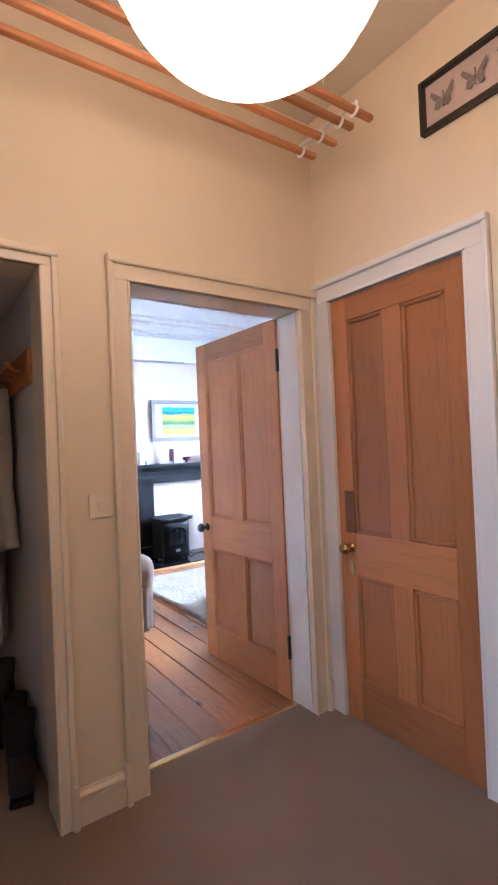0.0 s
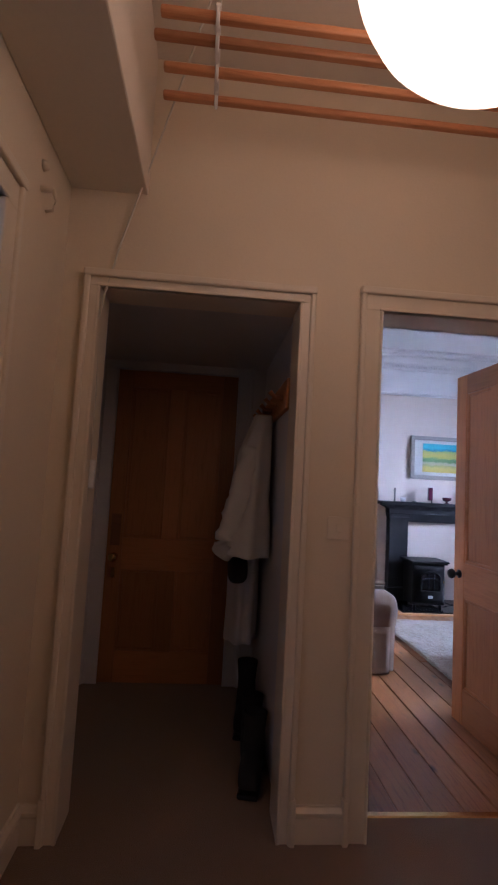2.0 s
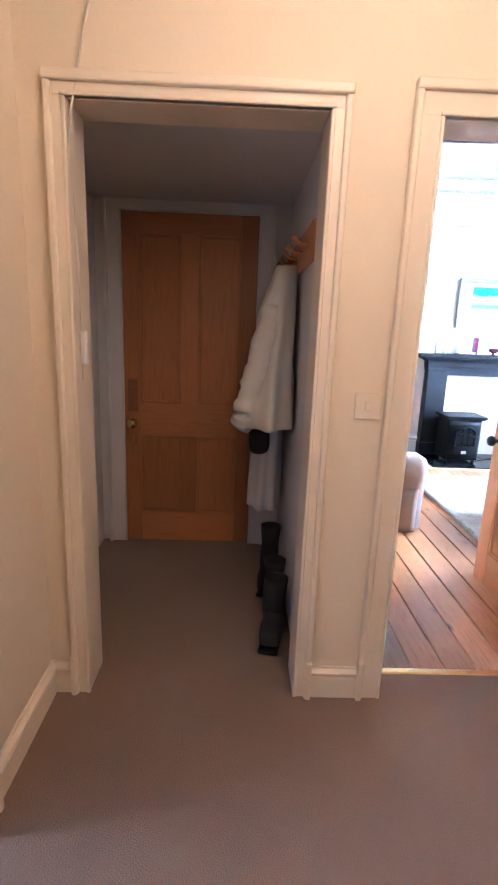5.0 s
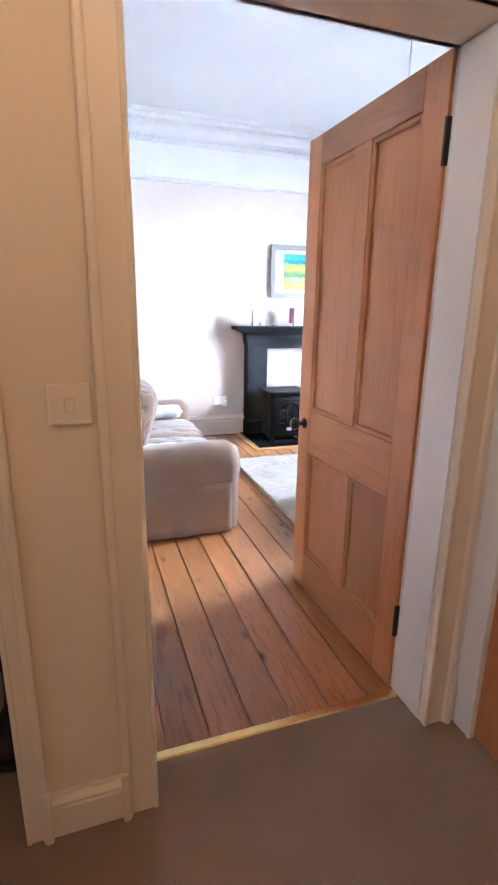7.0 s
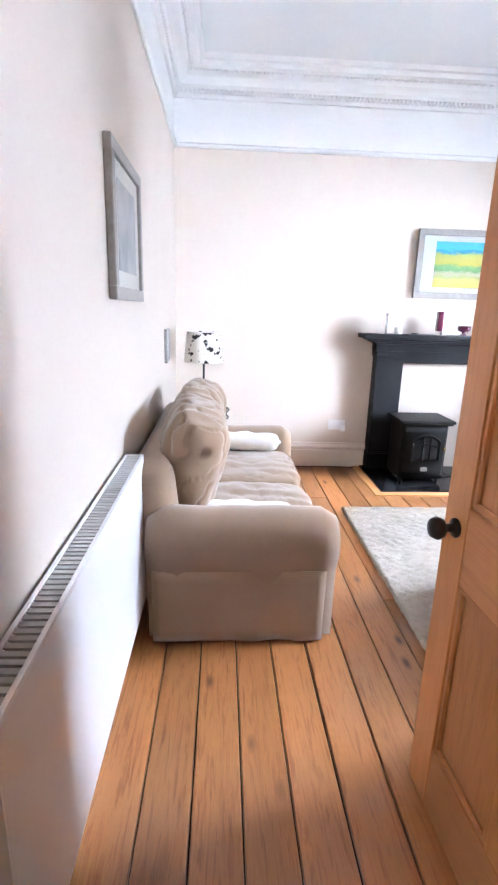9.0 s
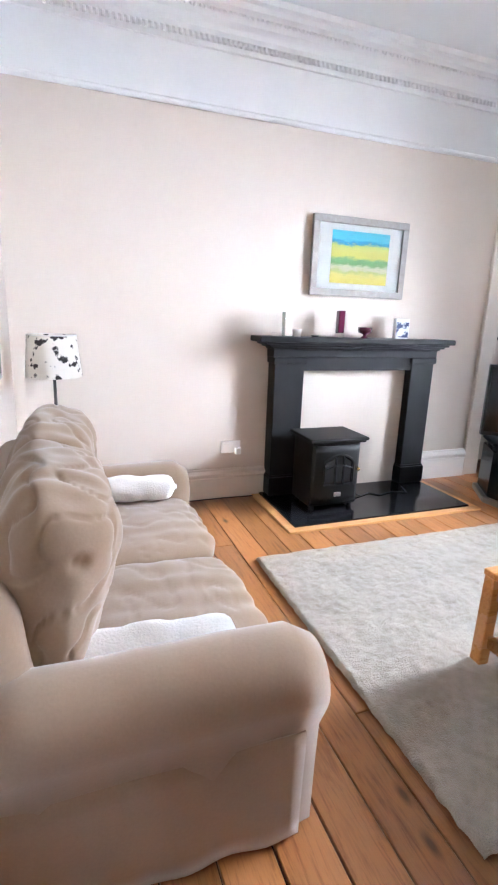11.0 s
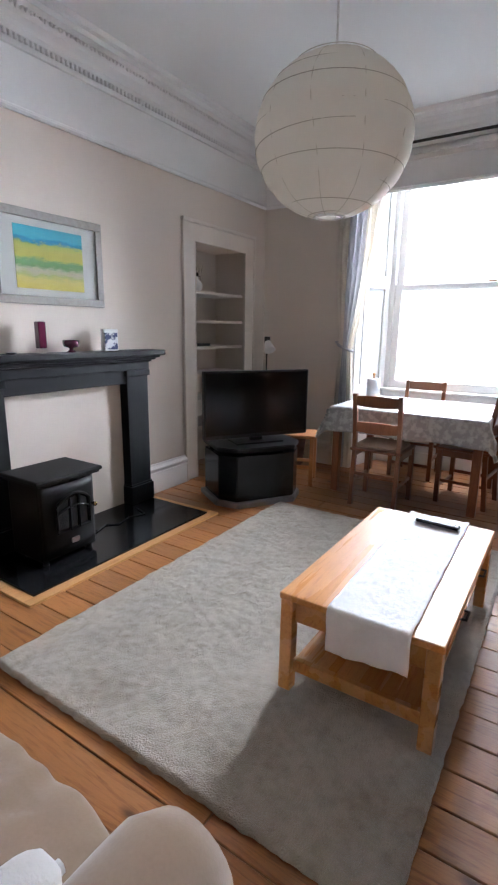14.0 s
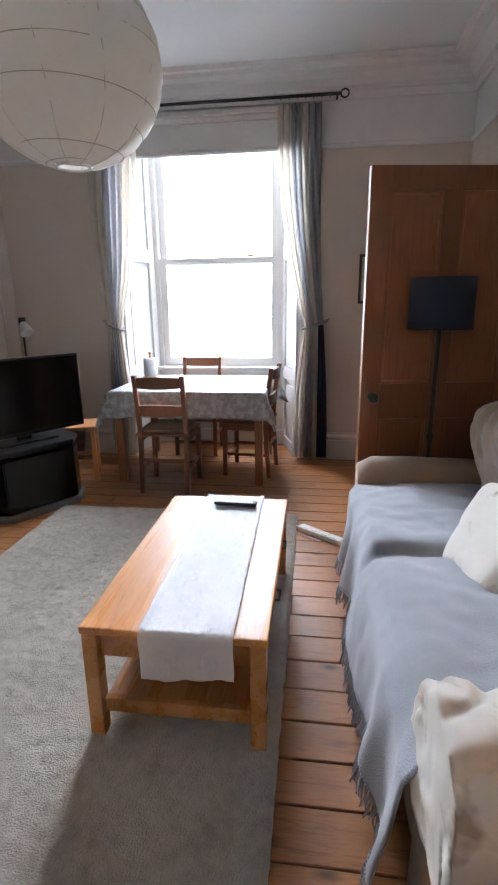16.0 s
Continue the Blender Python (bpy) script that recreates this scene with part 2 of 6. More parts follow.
M = {
    "cream_wall": plain("cream_wall_paint", (0.72, 0.61, 0.44), (0.80, 0.70, 0.53), 0.75, coarse=1.2, fine=90, relief=0.12),
    "hall_trim": plain("cream_gloss_paint", (0.73, 0.635, 0.48), (0.80, 0.71, 0.56), 0.4, coarse=3, fine=40, relief=0.06),
    "hall_ceiling": plain("off_white_ceiling_paint", (0.70, 0.62, 0.50), (0.77, 0.69, 0.57), 0.8, coarse=1.5),
    "corridor_wall": plain("white_corridor_paint", (0.66, 0.64, 0.63), (0.74, 0.72, 0.71), 0.7),
    "beige_wall": plain("pale_beige_wall_paint", (0.615, 0.54, 0.465), (0.67, 0.595, 0.52), 0.75, coarse=0.9, fine=110, relief=0.1),
    "white": plain("white_paint", (0.74, 0.74, 0.73), (0.82, 0.82, 0.81), 0.65, coarse=1.6, relief=0.08),
    "white_gloss": plain("white_gloss_paint", (0.74, 0.72, 0.69), (0.82, 0.80, 0.77), 0.35, coarse=3, relief=0.05),
    "beige_trim": plain("beige_gloss_paint", (0.66, 0.6, 0.53), (0.73, 0.67, 0.6), 0.4, coarse=3, relief=0.06),
    "ceiling": plain("white_ceiling_paint", (0.74, 0.76, 0.76), (0.80, 0.82, 0.82), 0.85, coarse=0.8),
    "carpet": plain("beige_brown_carpet", (0.18, 0.122, 0.08), (0.26, 0.185, 0.128), 1.0, coarse=1.5, fine=220, relief=0.8, distance=0.006, sheen=0.2),
    "boards": timber("waxed_pine_boards", (0.17, 0.057, 0.016), (0.33, 0.138, 0.044), (16, 1.1, 16), 0.36),
    "grey_boards": timber("worn_pale_boards", (0.27, 0.2, 0.15), (0.42, 0.33, 0.26), (1.1, 16, 16), 0.6),
    "gap": plain("dark_floor_gap", (0.012, 0.009, 0.007), (0.02, 0.015, 0.012), 1.0),
    "door": timber("stripped_pine_door", (0.33, 0.128, 0.038), (0.42, 0.175, 0.058), (12, 12, 0.9), 0.42, knots=False, relief=0.12),
    "door_cross": timber("stripped_pine_rail", (0.33, 0.128, 0.038), (0.42, 0.175, 0.058), (0.9, 12, 12), 0.42, knots=False, relief=0.12),
    # door pine darkened: shade on the press door's side away from the window
    "dark_door": timber("shaded_pine_door", (0.13, 0.045, 0.016), (0.19, 0.068, 0.025), (12, 12, 0.9), 0.4, knots=False, relief=0.12),
    "rail": timber("orange_pine_rail", (0.36, 0.13, 0.04), (0.50, 0.22, 0.08), (0.9, 14, 14), 0.5, knots=False),
    "oak": timber("honey_oak", (0.32, 0.128, 0.034), (0.46, 0.215, 0.068), (0.9, 14, 14), 0.26, knots=False, relief=0.08),
    "pale_strip": timber("pale_oak_border", (0.42, 0.2, 0.07), (0.58, 0.32, 0.13), (0.9, 14, 14), 0.45, knots=False),
    "chair": timber("red_brown_pine", (0.12, 0.038, 0.013), (0.19, 0.066, 0.024), (10, 10, 1.2), 0.35, knots=False, relief=0.1),
    "brass": plain("brass", (0.55, 0.38, 0.13), (0.68, 0.5, 0.22), 0.25, 1.0, relief=0.03),
    "steel": plain("dull_steel", (0.45, 0.45, 0.46), (0.6, 0.6, 0.6), 0.3, 1.0, relief=0.03),
    "iron": plain("black_iron", (0.012, 0.011, 0.011), (0.035, 0.032, 0.03), 0.45, 0.3, relief=0.2),
    "mantel": plain("black_painted_stone", (0.005, 0.005, 0.006), (0.013, 0.013, 0.014), 0.45, gloss=0.16, coarse=3, fine=50, relief=0.12),
    "hearth": plain("polished_black_slate", (0.005, 0.005, 0.006), (0.011, 0.011, 0.012), 0.14, gloss=0.35, coarse=4, fine=30, relief=0.03),
    "stove": plain("matt_black_stove", (0.004, 0.004, 0.004), (0.009, 0.0085, 0.008), 0.5, relief=0.15, gloss=0.12),
    "screen": plain("black_screen", (0.004, 0.004, 0.005), (0.007, 0.007, 0.008), 0.16, gloss=0.3, relief=0.01),
    "black_gloss": plain("black_plastic", (0.006, 0.006, 0.007), (0.012, 0.012, 0.013), 0.28, gloss=0.3, relief=0.05),
    "silver": plain("silver_plastic", (0.18, 0.185, 0.2), (0.25, 0.255, 0.27), 0.3, 0.4, relief=0.04),
    "sofa": plain("beige_velvet", (0.215, 0.144, 0.09), (0.29, 0.2, 0.132), 0.95, coarse=2.5, fine=130, relief=0.12, distance=0.003, sheen=0.35),
    "bolster": plain("white_fluffy_cloth", (0.74, 0.72, 0.69), (0.84, 0.82, 0.79), 1.0, coarse=12, fine=150, relief=0.7, sheen=0.3),
    "throw": plain("grey_blue_woven_throw", (0.30, 0.315, 0.345), (0.41, 0.425, 0.455), 0.95, coarse=4, fine=240, relief=0.7, sheen=0.3),
    "cream_cloth": spotted("cream_printed_cloth", (0.72, 0.68, 0.6), (0.40, 0.31, 0.23), 9.0, 0.58, 0.68),
    "runner": plain("white_seersucker", (0.80, 0.80, 0.81), (0.88, 0.88, 0.89), 0.95, coarse=20, fine=90, relief=0.35, distance=0.006),
    "tablecloth": spotted("grey_patterned_oilcloth", (0.27, 0.275, 0.275), (0.42, 0.43, 0.43), 24.0, 0.45, 0.6, 0.28),
    "shade": spotted("cream_shade_black_print", (0.78, 0.74, 0.66), (0.02, 0.016, 0.015), 19.0, 0.56, 0.61),
    "navy": plain("navy_shade_cloth", (0.008, 0.012, 0.028), (0.016, 0.022, 0.045), 0.9, relief=0.3),
    "curtain_cream": plain("cream_curtain_cloth", (0.60, 0.55, 0.47), (0.69, 0.64, 0.56), 0.9, coarse=6, fine=200, relief=0.3),
    "curtain_grey": plain("grey_curtain_cloth", (0.34, 0.34, 0.37), (0.44, 0.44, 0.47), 0.9, coarse=6, fine=200, relief=0.3),
    "curtain_navy": plain("navy_curtain_cloth", (0.02, 0.03, 0.075), (0.035, 0.05, 0.11), 0.9, coarse=6, fine=200, relief=0.3),
    "paper": material("rice_paper", paper_build),
    "rib": plain("thin_wire_rib", (0.42, 0.39, 0.33), (0.48, 0.45, 0.39), 0.7),
    "seam": plain("folded_paper_seam", (0.60, 0.57, 0.50), (0.66, 0.63, 0.56), 0.9),
    "lit_paper": glowing("lit_rice_paper", (1.0, 0.64, 0.35), 3.2),
    "glass": material("clear_glass", glass_build),
    "landscape": material("landscape_print", landscape_build),
    "mount": plain("white_mount_card", (0.78, 0.78, 0.77), (0.84, 0.84, 0.83), 0.5, relief=0.02),
    "grey_frame": plain("brushed_grey_frame", (0.24, 0.22, 0.20), (0.34, 0.32, 0.29), 0.4, 0.2, coarse=30),
    "black_frame": plain("black_frame", (0.012, 0.010, 0.009), (0.03, 0.026, 0.022), 0.4),
    "blue_print": spotted("blue_grey_print", (0.55, 0.6, 0.66), (0.1, 0.18, 0.3), 5.0, 0.35, 0.7, 0.3),
    "pink_card": plain("dusty_pink_card", (0.50, 0.40, 0.37), (0.58, 0.48, 0.44), 0.6),
    "wing": plain("grey_brown_wings", (0.16, 0.14, 0.13), (0.26, 0.23, 0.21), 0.6, coarse=40),
    "rug": material("cream_shaggy_rug", rug_build),
    "radiator": plain("white_enamel", (0.76, 0.77, 0.78), (0.82, 0.83, 0.84), 0.3, relief=0.03),
    "dark_slot": plain("dark_grille", (0.42, 0.42, 0.42), (0.5, 0.5, 0.5), 0.6),
    "coat": plain("cream_coat_cloth", (0.60, 0.56, 0.48), (0.70, 0.66, 0.58), 0.95, coarse=4, fine=180, relief=0.4),
    "black_cloth": plain("black_cloth", (0.010, 0.010, 0.011), (0.022, 0.02, 0.02), 0.85, relief=0.4),
    "plastic": plain("white_plastic", (0.74, 0.74, 0.72), (0.8, 0.8, 0.78), 0.35, relief=0.02),
    "plum": plain("plum_glass", (0.05, 0.006, 0.02), (0.09, 0.012, 0.035), 0.08, relief=0.02, coat=0.5),
    "blue_box": plain("blue_plastic", (0.01, 0.05, 0.32), (0.015, 0.07, 0.4), 0.4),
    "chest": timber("dark_pine_chest", (0.13, 0.055, 0.025), (0.2, 0.09, 0.04), (0.9, 14, 14), 0.5),
    "wicker": plain("dark_wicker", (0.07, 0.03, 0.018), (0.12, 0.055, 0.03), 0.7, fine=70, relief=0.8),
    "print_navy": spotted("navy_print_card", (0.7, 0.7, 0.72), (0.03, 0.04, 0.12), 22.0, 0.45, 0.52),
    "stone": plain("pale_sandstone", (0.5, 0.47, 0.42), (0.6, 0.57, 0.51), 0.9),
    "street": plain("grey_asphalt", (0.045, 0.045, 0.047), (0.06, 0.06, 0.062), 0.9),
}



def let_light_through(mat, share, colour):
    """Thin cloth: a share of the light goes through it."""
    t = mat.node_tree
    p = t.nodes["Principled BSDF"]
    tr = node(t, "BsdfTranslucent", Color=(*colour, 1))
    mix = node(t, "MixShader", Fac=share)
    t.links.new(p.outputs[0], mix.inputs[1]), t.links.new(tr.outputs[0], mix.inputs[2])
    t.links.new(mix.outputs[0], t.nodes["Material Output"].inputs["Surface"])


let_light_through(M["curtain_cream"], 0.4, (0.66, 0.60, 0.51))
let_light_through(M["curtain_grey"], 0.3, (0.45, 0.44, 0.45))


# ---------------------------------------------------------------- mesh helpers
def finish(bm, name, mat, smooth=False):
    me = bpy.data.meshes.new(name)
    bm.normal_update()
    bm.to_mesh(me)
    bm.free()
    for m in mat if isinstance(mat, (list, tuple)) else [mat]:
        me.materials.append(M[m])
    if smooth:
        me.polygons.foreach_set("use_smooth", [True] * len(me.polygons))
    return me


def part(name, bm, mat, parent, label="", smooth=False, at=None):
    ob = new(name, finish(bm, name, mat, smooth))
    ob.parent = parent
    if at is not None:
        ob.matrix_local = at
    return tagged(ob, label)


def single(name, bm, mat, label="", category="", group="", kind="", smooth=False, at=None):
    ob = new(name, finish(bm, name, mat, smooth))
    if at is not None:
        ob.matrix_world = at
    return tagged(ob, label, category, group, kind)


def thing(name, label, category, at=Matrix(), group="", kind=""):
    ob = new(name)
    ob.empty_display_size = 0.05
    ob.matrix_world = at
    return tagged(ob, label, category, group, kind)


def box(x0, x1, y0, y1, z0, z1, edge=0.0, bm=None, m=None, rounds=2):
    """A box between two corners, with softened edges, into a new or given bmesh."""
    b = bmesh.new()
    bmesh.ops.create_cube(b, size=1, matrix=Matrix.Translation(((x0 + x1) / 2, (y0 + y1) / 2, (z0 + z1) / 2)) @ Matrix.Diagonal((abs(x1 - x0), abs(y1 - y0), abs(z1 - z0), 1)))
    if edge:
        bmesh.ops.bevel(b, geom=b.edges[:], offset=edge, segments=rounds, profile=0.5, affect="EDGES")
    if m is not None:
        b.transform(m)
    return merged(bm, b)


def merged(bm, b):
    if bm is None:
        return b
    me = bpy.data.meshes.new("tmp")
    b.to_mesh(me)
    b.free()
    bm.from_mesh(me)
    bpy.data.meshes.remove(me)
    return bm


def rod(a, b, r0, r1=None, seg=12, bm=None):
    a, b = Vector(a), Vector(b)
    d = b - a
    n = bmesh.new()
    bmesh.ops.create_cone(n, cap_ends=True, segments=seg, radius1=r0, radius2=r0 if r1 is None else r1, depth=d.length,
                          matrix=Matrix.Translation((a + b) / 2) @ d.to_track_quat("Z", "Y").to_matrix().to_4x4())
    return merged(bm, n)


def lathe(profile, centre=(0, 0, 0), seg=28, bm=None):
    """Turned shape: (radius, height) pairs round an upright axis."""
    n = bmesh.new()
    rings = []
    for r, z in profile:
        rings.append([n.verts.new((centre[0] + r * math.cos(2 * math.pi * k / seg), centre[1] + r * math.sin(2 * math.pi * k / seg), centre[2] + z)) for k in range(seg)])
    for lo, hi in zip(rings, rings[1:]):
        for k in range(seg):
            n.faces.new((lo[k], lo[(k + 1) % seg], hi[(k + 1) % seg], hi[k]))
    n.faces.new(rings[0][::-1]), n.faces.new(rings[-1])
    bmesh.ops.remove_doubles(n, verts=n.verts[:], dist=1e-5)
    return merged(bm, n)


def tube(points, r, seg=8, bm=None, closed=False):
    """A round cable or bent rod along points."""
    n = bmesh.new()
    pts = [Vector(p) for p in points]
    rings, count = [], len(pts)
    for i, p in enumerate(pts):
        a, b = (pts[i - 1], pts[(i + 1) % count]) if closed else (pts[max(i - 1, 0)], pts[min(i + 1, count - 1)])
        q = (b - a).to_track_quat("Z", "Y")
        rr = r[i] if isinstance(r, (list, tuple)) else r
        rings.append([n.verts.new(p + q @ Vector((rr * math.cos(2 * math.pi * k / seg), rr * math.sin(2 * math.pi * k / seg), 0))) for k in range(seg)])
    pairs = list(zip(rings, rings[1:])) + ([(rings[-1], rings[0])] if closed else [])
    for lo, hi in pairs:
        for k in range(seg):
            n.faces.new((lo[k], lo[(k + 1) % seg], hi[(k + 1) % seg], hi[k]))
    if not closed:
        n.faces.new(rings[0][::-1]), n.faces.new(rings[-1])
    return merged(bm, n)


def extruded(profile, length, bm=None, m=None):
    """An outline in x and z, drawn out along y from 0 to length."""
    n = bmesh.new()
    a = [n.verts.new((x, 0, z)) for x, z in profile]
    b = [n.verts.new((x, length, z)) for x, z in profile]
    k = len(profile)
    for i in range(k):
        n.faces.new((a[i], a[(i + 1) % k], b[(i + 1) % k], b[i]))
    n.faces.new(a[::-1]), n.faces.new(b)
    bmesh.ops.recalc_face_normals(n, faces=n.faces[:])
    if m is not None:
        n.transform(m)
    return merged(bm, n)


def sheet(fn, nu, nv, thick=0.0, bm=None):
    """A surface fn(u, v) over the unit square, thickened where asked."""
    n = bmesh.new()
    g = [[n.verts.new(fn(i / nu, j / nv)) for j in range(nv + 1)] for i in range(nu + 1)]
    for i in range(nu):
        for j in range(nv):
            n.faces.new((g[i][j], g[i + 1][j], g[i + 1][j + 1], g[i][j + 1]))
    if thick:
        n.normal_update()
        bmesh.ops.solidify(n, geom=n.faces[:], thickness=thick)
    return merged(bm, n)


def pillow(w, d, h, puff=0.35, crease=0.012, seed=0.0, cells=22, freq=5.0):
    """A stuffed cushion, w by d by h, resting on z 0: full in the middle, thin at the seam, with creases."""
    n = bmesh.new()
    bmesh.ops.create_cube(n, size=2)
    bmesh.ops.subdivide_edges(n, edges=n.edges[:], cuts=cells, use_grid_fill=True)
    for v in n.verts:
        x, y, z = v.co
        k = (abs(x) ** 5 + abs(y) ** 5 + abs(z) ** 5) ** 0.2
        x, y, z = x / k, y / k, z / k
        fall = (1 - puff) + puff * max(0.0, (1 - abs(x) ** 2.6) * (1 - abs(y) ** 2.6)) ** 0.5
        p = Vector((x * w / 2, y * d / 2, z * fall * h / 2))
        q = p * freq + Vector((seed, seed * 1.7, seed * 0.6))
        wr = noise.noise(Vector((q.x * 0.6, q.y * 2.2, q.z))) + 0.5 * noise.noise(q * 2.1)
        fold = abs(noise.noise(Vector((q.x * 1.3, q.y * 0.8 + 0.6 * q.x, q.z)) + Vector((9.1, 2.2, 4.7))))
        wr -= 0.7 * max(0.0, 1 - fold * 12) ** 1.5
        p += Vector((x, y, z)).normalized() * wr * crease
        v.co = p + Vector((0, 0, h / 2))
    return n


def wall_along_x(x0, x1, y0, y1, z1, openings=(), z0=0.0):
    """A wall with openings (from, to, sill, head) cut through it."""
    bm, at = bmesh.new(), x0
    for a, b, lo, hi in sorted(openings):
        box(at, a, y0, y1, z0, z1, bm=bm)
        if lo > z0:
            box(a, b, y0, y1, z0, lo, bm=bm)
        if hi < z1:
            box(a, b, y0, y1, hi, z1, bm=bm)
        at = b
    return box(at, x1, y0, y1, z0, z1, bm=bm)


def wall_along_y(y0, y1, x0, x1, z1, openings=(), z0=0.0):
    bm, at = bmesh.new(), y0
    for a, b, lo, hi in sorted(openings):
        box(x0, x1, at, a, z0, z1, bm=bm)
        if lo > z0:
            box(x0, x1, a, b, z0, lo, bm=bm)
        if hi < z1:
            box(x0, x1, a, b, hi, z1, bm=bm)
        at = b
    return box(x0, x1, at, y1, z0, z1, bm=bm)


def setting(name, bm, mat, label="", smooth=False):
    return single(name, bm, mat, label, kind="structure", smooth=smooth)

# ---------------------------------------------------------------- the setting
HALL_TOP, ROOM_TOP, FIRE_Y, WIN_X, LEFT_X = 2.97, 3.0, 3.97, 4.68, -0.15

setting("wall_hall_north", wall_along_x(-1.41, LEFT_X, 0, 0.16, HALL_TOP, [(-1.15, -0.35, 0, 2.016)]), "cream_wall", "cream painted hall wall with a cased opening")
setting("wall_hall_east_bay", wall_along_x(LEFT_X, 1.10, 0, 0.08, HALL_TOP, [(-0.045, 0.86, 0, 2.01)]), "cream_wall", "cream painted hall wall round the living room door")
setting("wall_hall_side_door", wall_along_y(-2.6, 0, -1.345, -1.28, HALL_TOP, [(-1.34, -0.565, 0, 2.02)]), "cream_wall", "cream painted wall with the side room's opening")
setting("wall_side_room_east", wall_along_y(-2.9, 0, -1.41, -1.345, HALL_TOP, [(-1.34, -0.565, 0, 2.02)]), "white", "white painted side room wall")
setting("wall_hall_closed_door", wall_along_y(-2.6, 0, 0.97, 1.10, HALL_TOP, [(-0.83, -0.09, 0, 2.04)]), "cream_wall", "cream painted hall wall with a closed door")
setting("wall_hall_south", box(-1.41, 1.1, -2.75, -2.6, 0, HALL_TOP), "cream_wall", "plain cream hall wall")
setting("ceiling_hall", box(-1.28, 0.97, -2.6, 0, HALL_TOP, HALL_TOP + 0.1), "hall_ceiling", "off-white painted hall ceiling")
setting("beam_hall", box(-1.28, -0.985, -2.6, 0, 2.39, HALL_TOP, 0.006), "hall_ceiling", "boxed-in painted beam along the hall ceiling")

setting("wall_corridor_west", box(-1.58, -1.45, 0.16, 1.45, 0, 2.1), "corridor_wall", "white painted corridor wall")
setting("wall_corridor_end", wall_along_x(-1.58, -0.27, 1.35, 1.45, 2.1, [(-1.314, -0.506, 0, 2.0)]), "corridor_wall", "white painted corridor wall with a closed door")
setting("wall_corridor_east", box(-0.335, -0.27, 0.16, 1.35, 0, 2.1), "corridor_wall", "white painted corridor wall behind the coats")
setting("ceiling_corridor", box(-1.58, -0.27, 0.16, 1.45, 2.045, 2.15), "corridor_wall", "low white corridor ceiling")
setting("wall_behind_closed_doors", box(-1.6, -0.27, 1.50, 1.6, 0, 2.15), "corridor_wall", "plain closing wall")
setting("wall_behind_hall_door", box(1.16, 1.22, -1.2, 0, 0, HALL_TOP), "corridor_wall", "plain closing wall")

setting("wall_living_west", box(-0.27, LEFT_X, 0.16, FIRE_Y, 0, ROOM_TOP), "beige_wall", "pale beige painted living room wall")
setting("wall_living_south", wall_along_x(LEFT_X, WIN_X, 0.08, 0.16, ROOM_TOP, [(-0.045, 0.86, 0, 2.01), (3.34, 4.18, 0, 2.0)]), "beige_wall", "pale beige painted wall with two doorways")
setting("wall_living_fireplace", wall_along_x(-0.27, WIN_X + 0.6, FIRE_Y, 4.32, ROOM_TOP, [(3.54, 4.31, 0, 2.04)]), "beige_wall", "pale beige painted chimney wall with a shelved alcove")
setting("wall_alcove_back", box(3.4, 4.5, 4.32, 4.42, 0, 2.3), "beige_wall", "beige back of the shelved alcove")
setting("wall_living_window", wall_along_y(0.0, FIRE_Y, WIN_X, 5.34, ROOM_TOP, [(1.43, 2.965, 0, 2.76)]), "beige_wall", "pale beige wall with a deep window recess")
setting("ceiling_living", box(-0.27, 5.34, 0.08, 4.32, ROOM_TOP, ROOM_TOP + 0.1), "ceiling", "white painted plaster ceiling")
closet = wall_along_y(-0.7, 0.08, 4.2, 4.3, 2.3)
box(3.2, 3.3, -0.7, 0.08, 0, 2.3, bm=closet), box(3.2, 4.3, -0.8, -0.7, 0, 2.3, bm=closet), box(3.2, 4.3, -0.8, 0.08, 2.2, 2.3, bm=closet)
setting("wall_press", closet, "corridor_wall", "plain walls of the press behind the open door")

setting("wall_side_room_north", box(-4.5, -1.58, 0.16, 0.3, 0, HALL_TOP), "white", "white painted side room wall with a radiator")
setting("wall_side_room_fill", box(-1.58, -1.41, 0.0, 0.16, 0, HALL_TOP), "white", "white painted side room wall end")
setting("wall_side_room_west", wall_along_y(-3.0, 0.3, -4.6, -4.5, HALL_TOP, [(-1.9, -0.5, 0.8, 2.5)]), "white", "white painted side room wall with a window")
setting("wall_side_room_south", box(-4.5, -1.345, -3.0, -2.9, 0, HALL_TOP), "white", "white painted side room wall")
setting("ceiling_side_room", box(-4.5, -1.41, -2.9, 0.16, HALL_TOP, HALL_TOP + 0.1), "white", "white side room ceiling")

# floors
setting("floor_carpet", box(-1.386, 1.2, -2.75, 0.135, -0.05, 0.004), "carpet", "beige-brown fitted hall carpet")
setting("floor_carpet_corridor", box(-1.58, -0.27, 0.135, 1.5, -0.05, 0.004), "carpet", "beige-brown fitted corridor carpet")
floor_living = setting("floor_living", box(-0.27, 5.34, -0.8, 4.42, -0.12, -0.02), "gap", "waxed pine floorboards with dark gaps")
floor_side = setting("floor_side_room", box(-4.6, -1.41, -3.0, 0.16, -0.12, -0.02), "gap", "worn pale floorboards with dark gaps")
setting("threshold_living", extruded([(-0.02, 0.0), (-0.012, 0.009), (0.012, 0.009), (0.02, 0.0)], 0.88, m=Matrix.Translation((0.85, 0.137, 0)) @ Matrix.Rotation(radians(90), 4, "Z")), "brass", "thin metal carpet strip in the doorway")
setting("threshold_side", extruded([(-0.010, 0.0), (-0.006, 0.007), (0.006, 0.007), (0.010, 0.0)], 0.8, m=Matrix.Translation((-1.386, -1.34, 0))), "white_gloss", "thin pale carpet strip in the doorway")


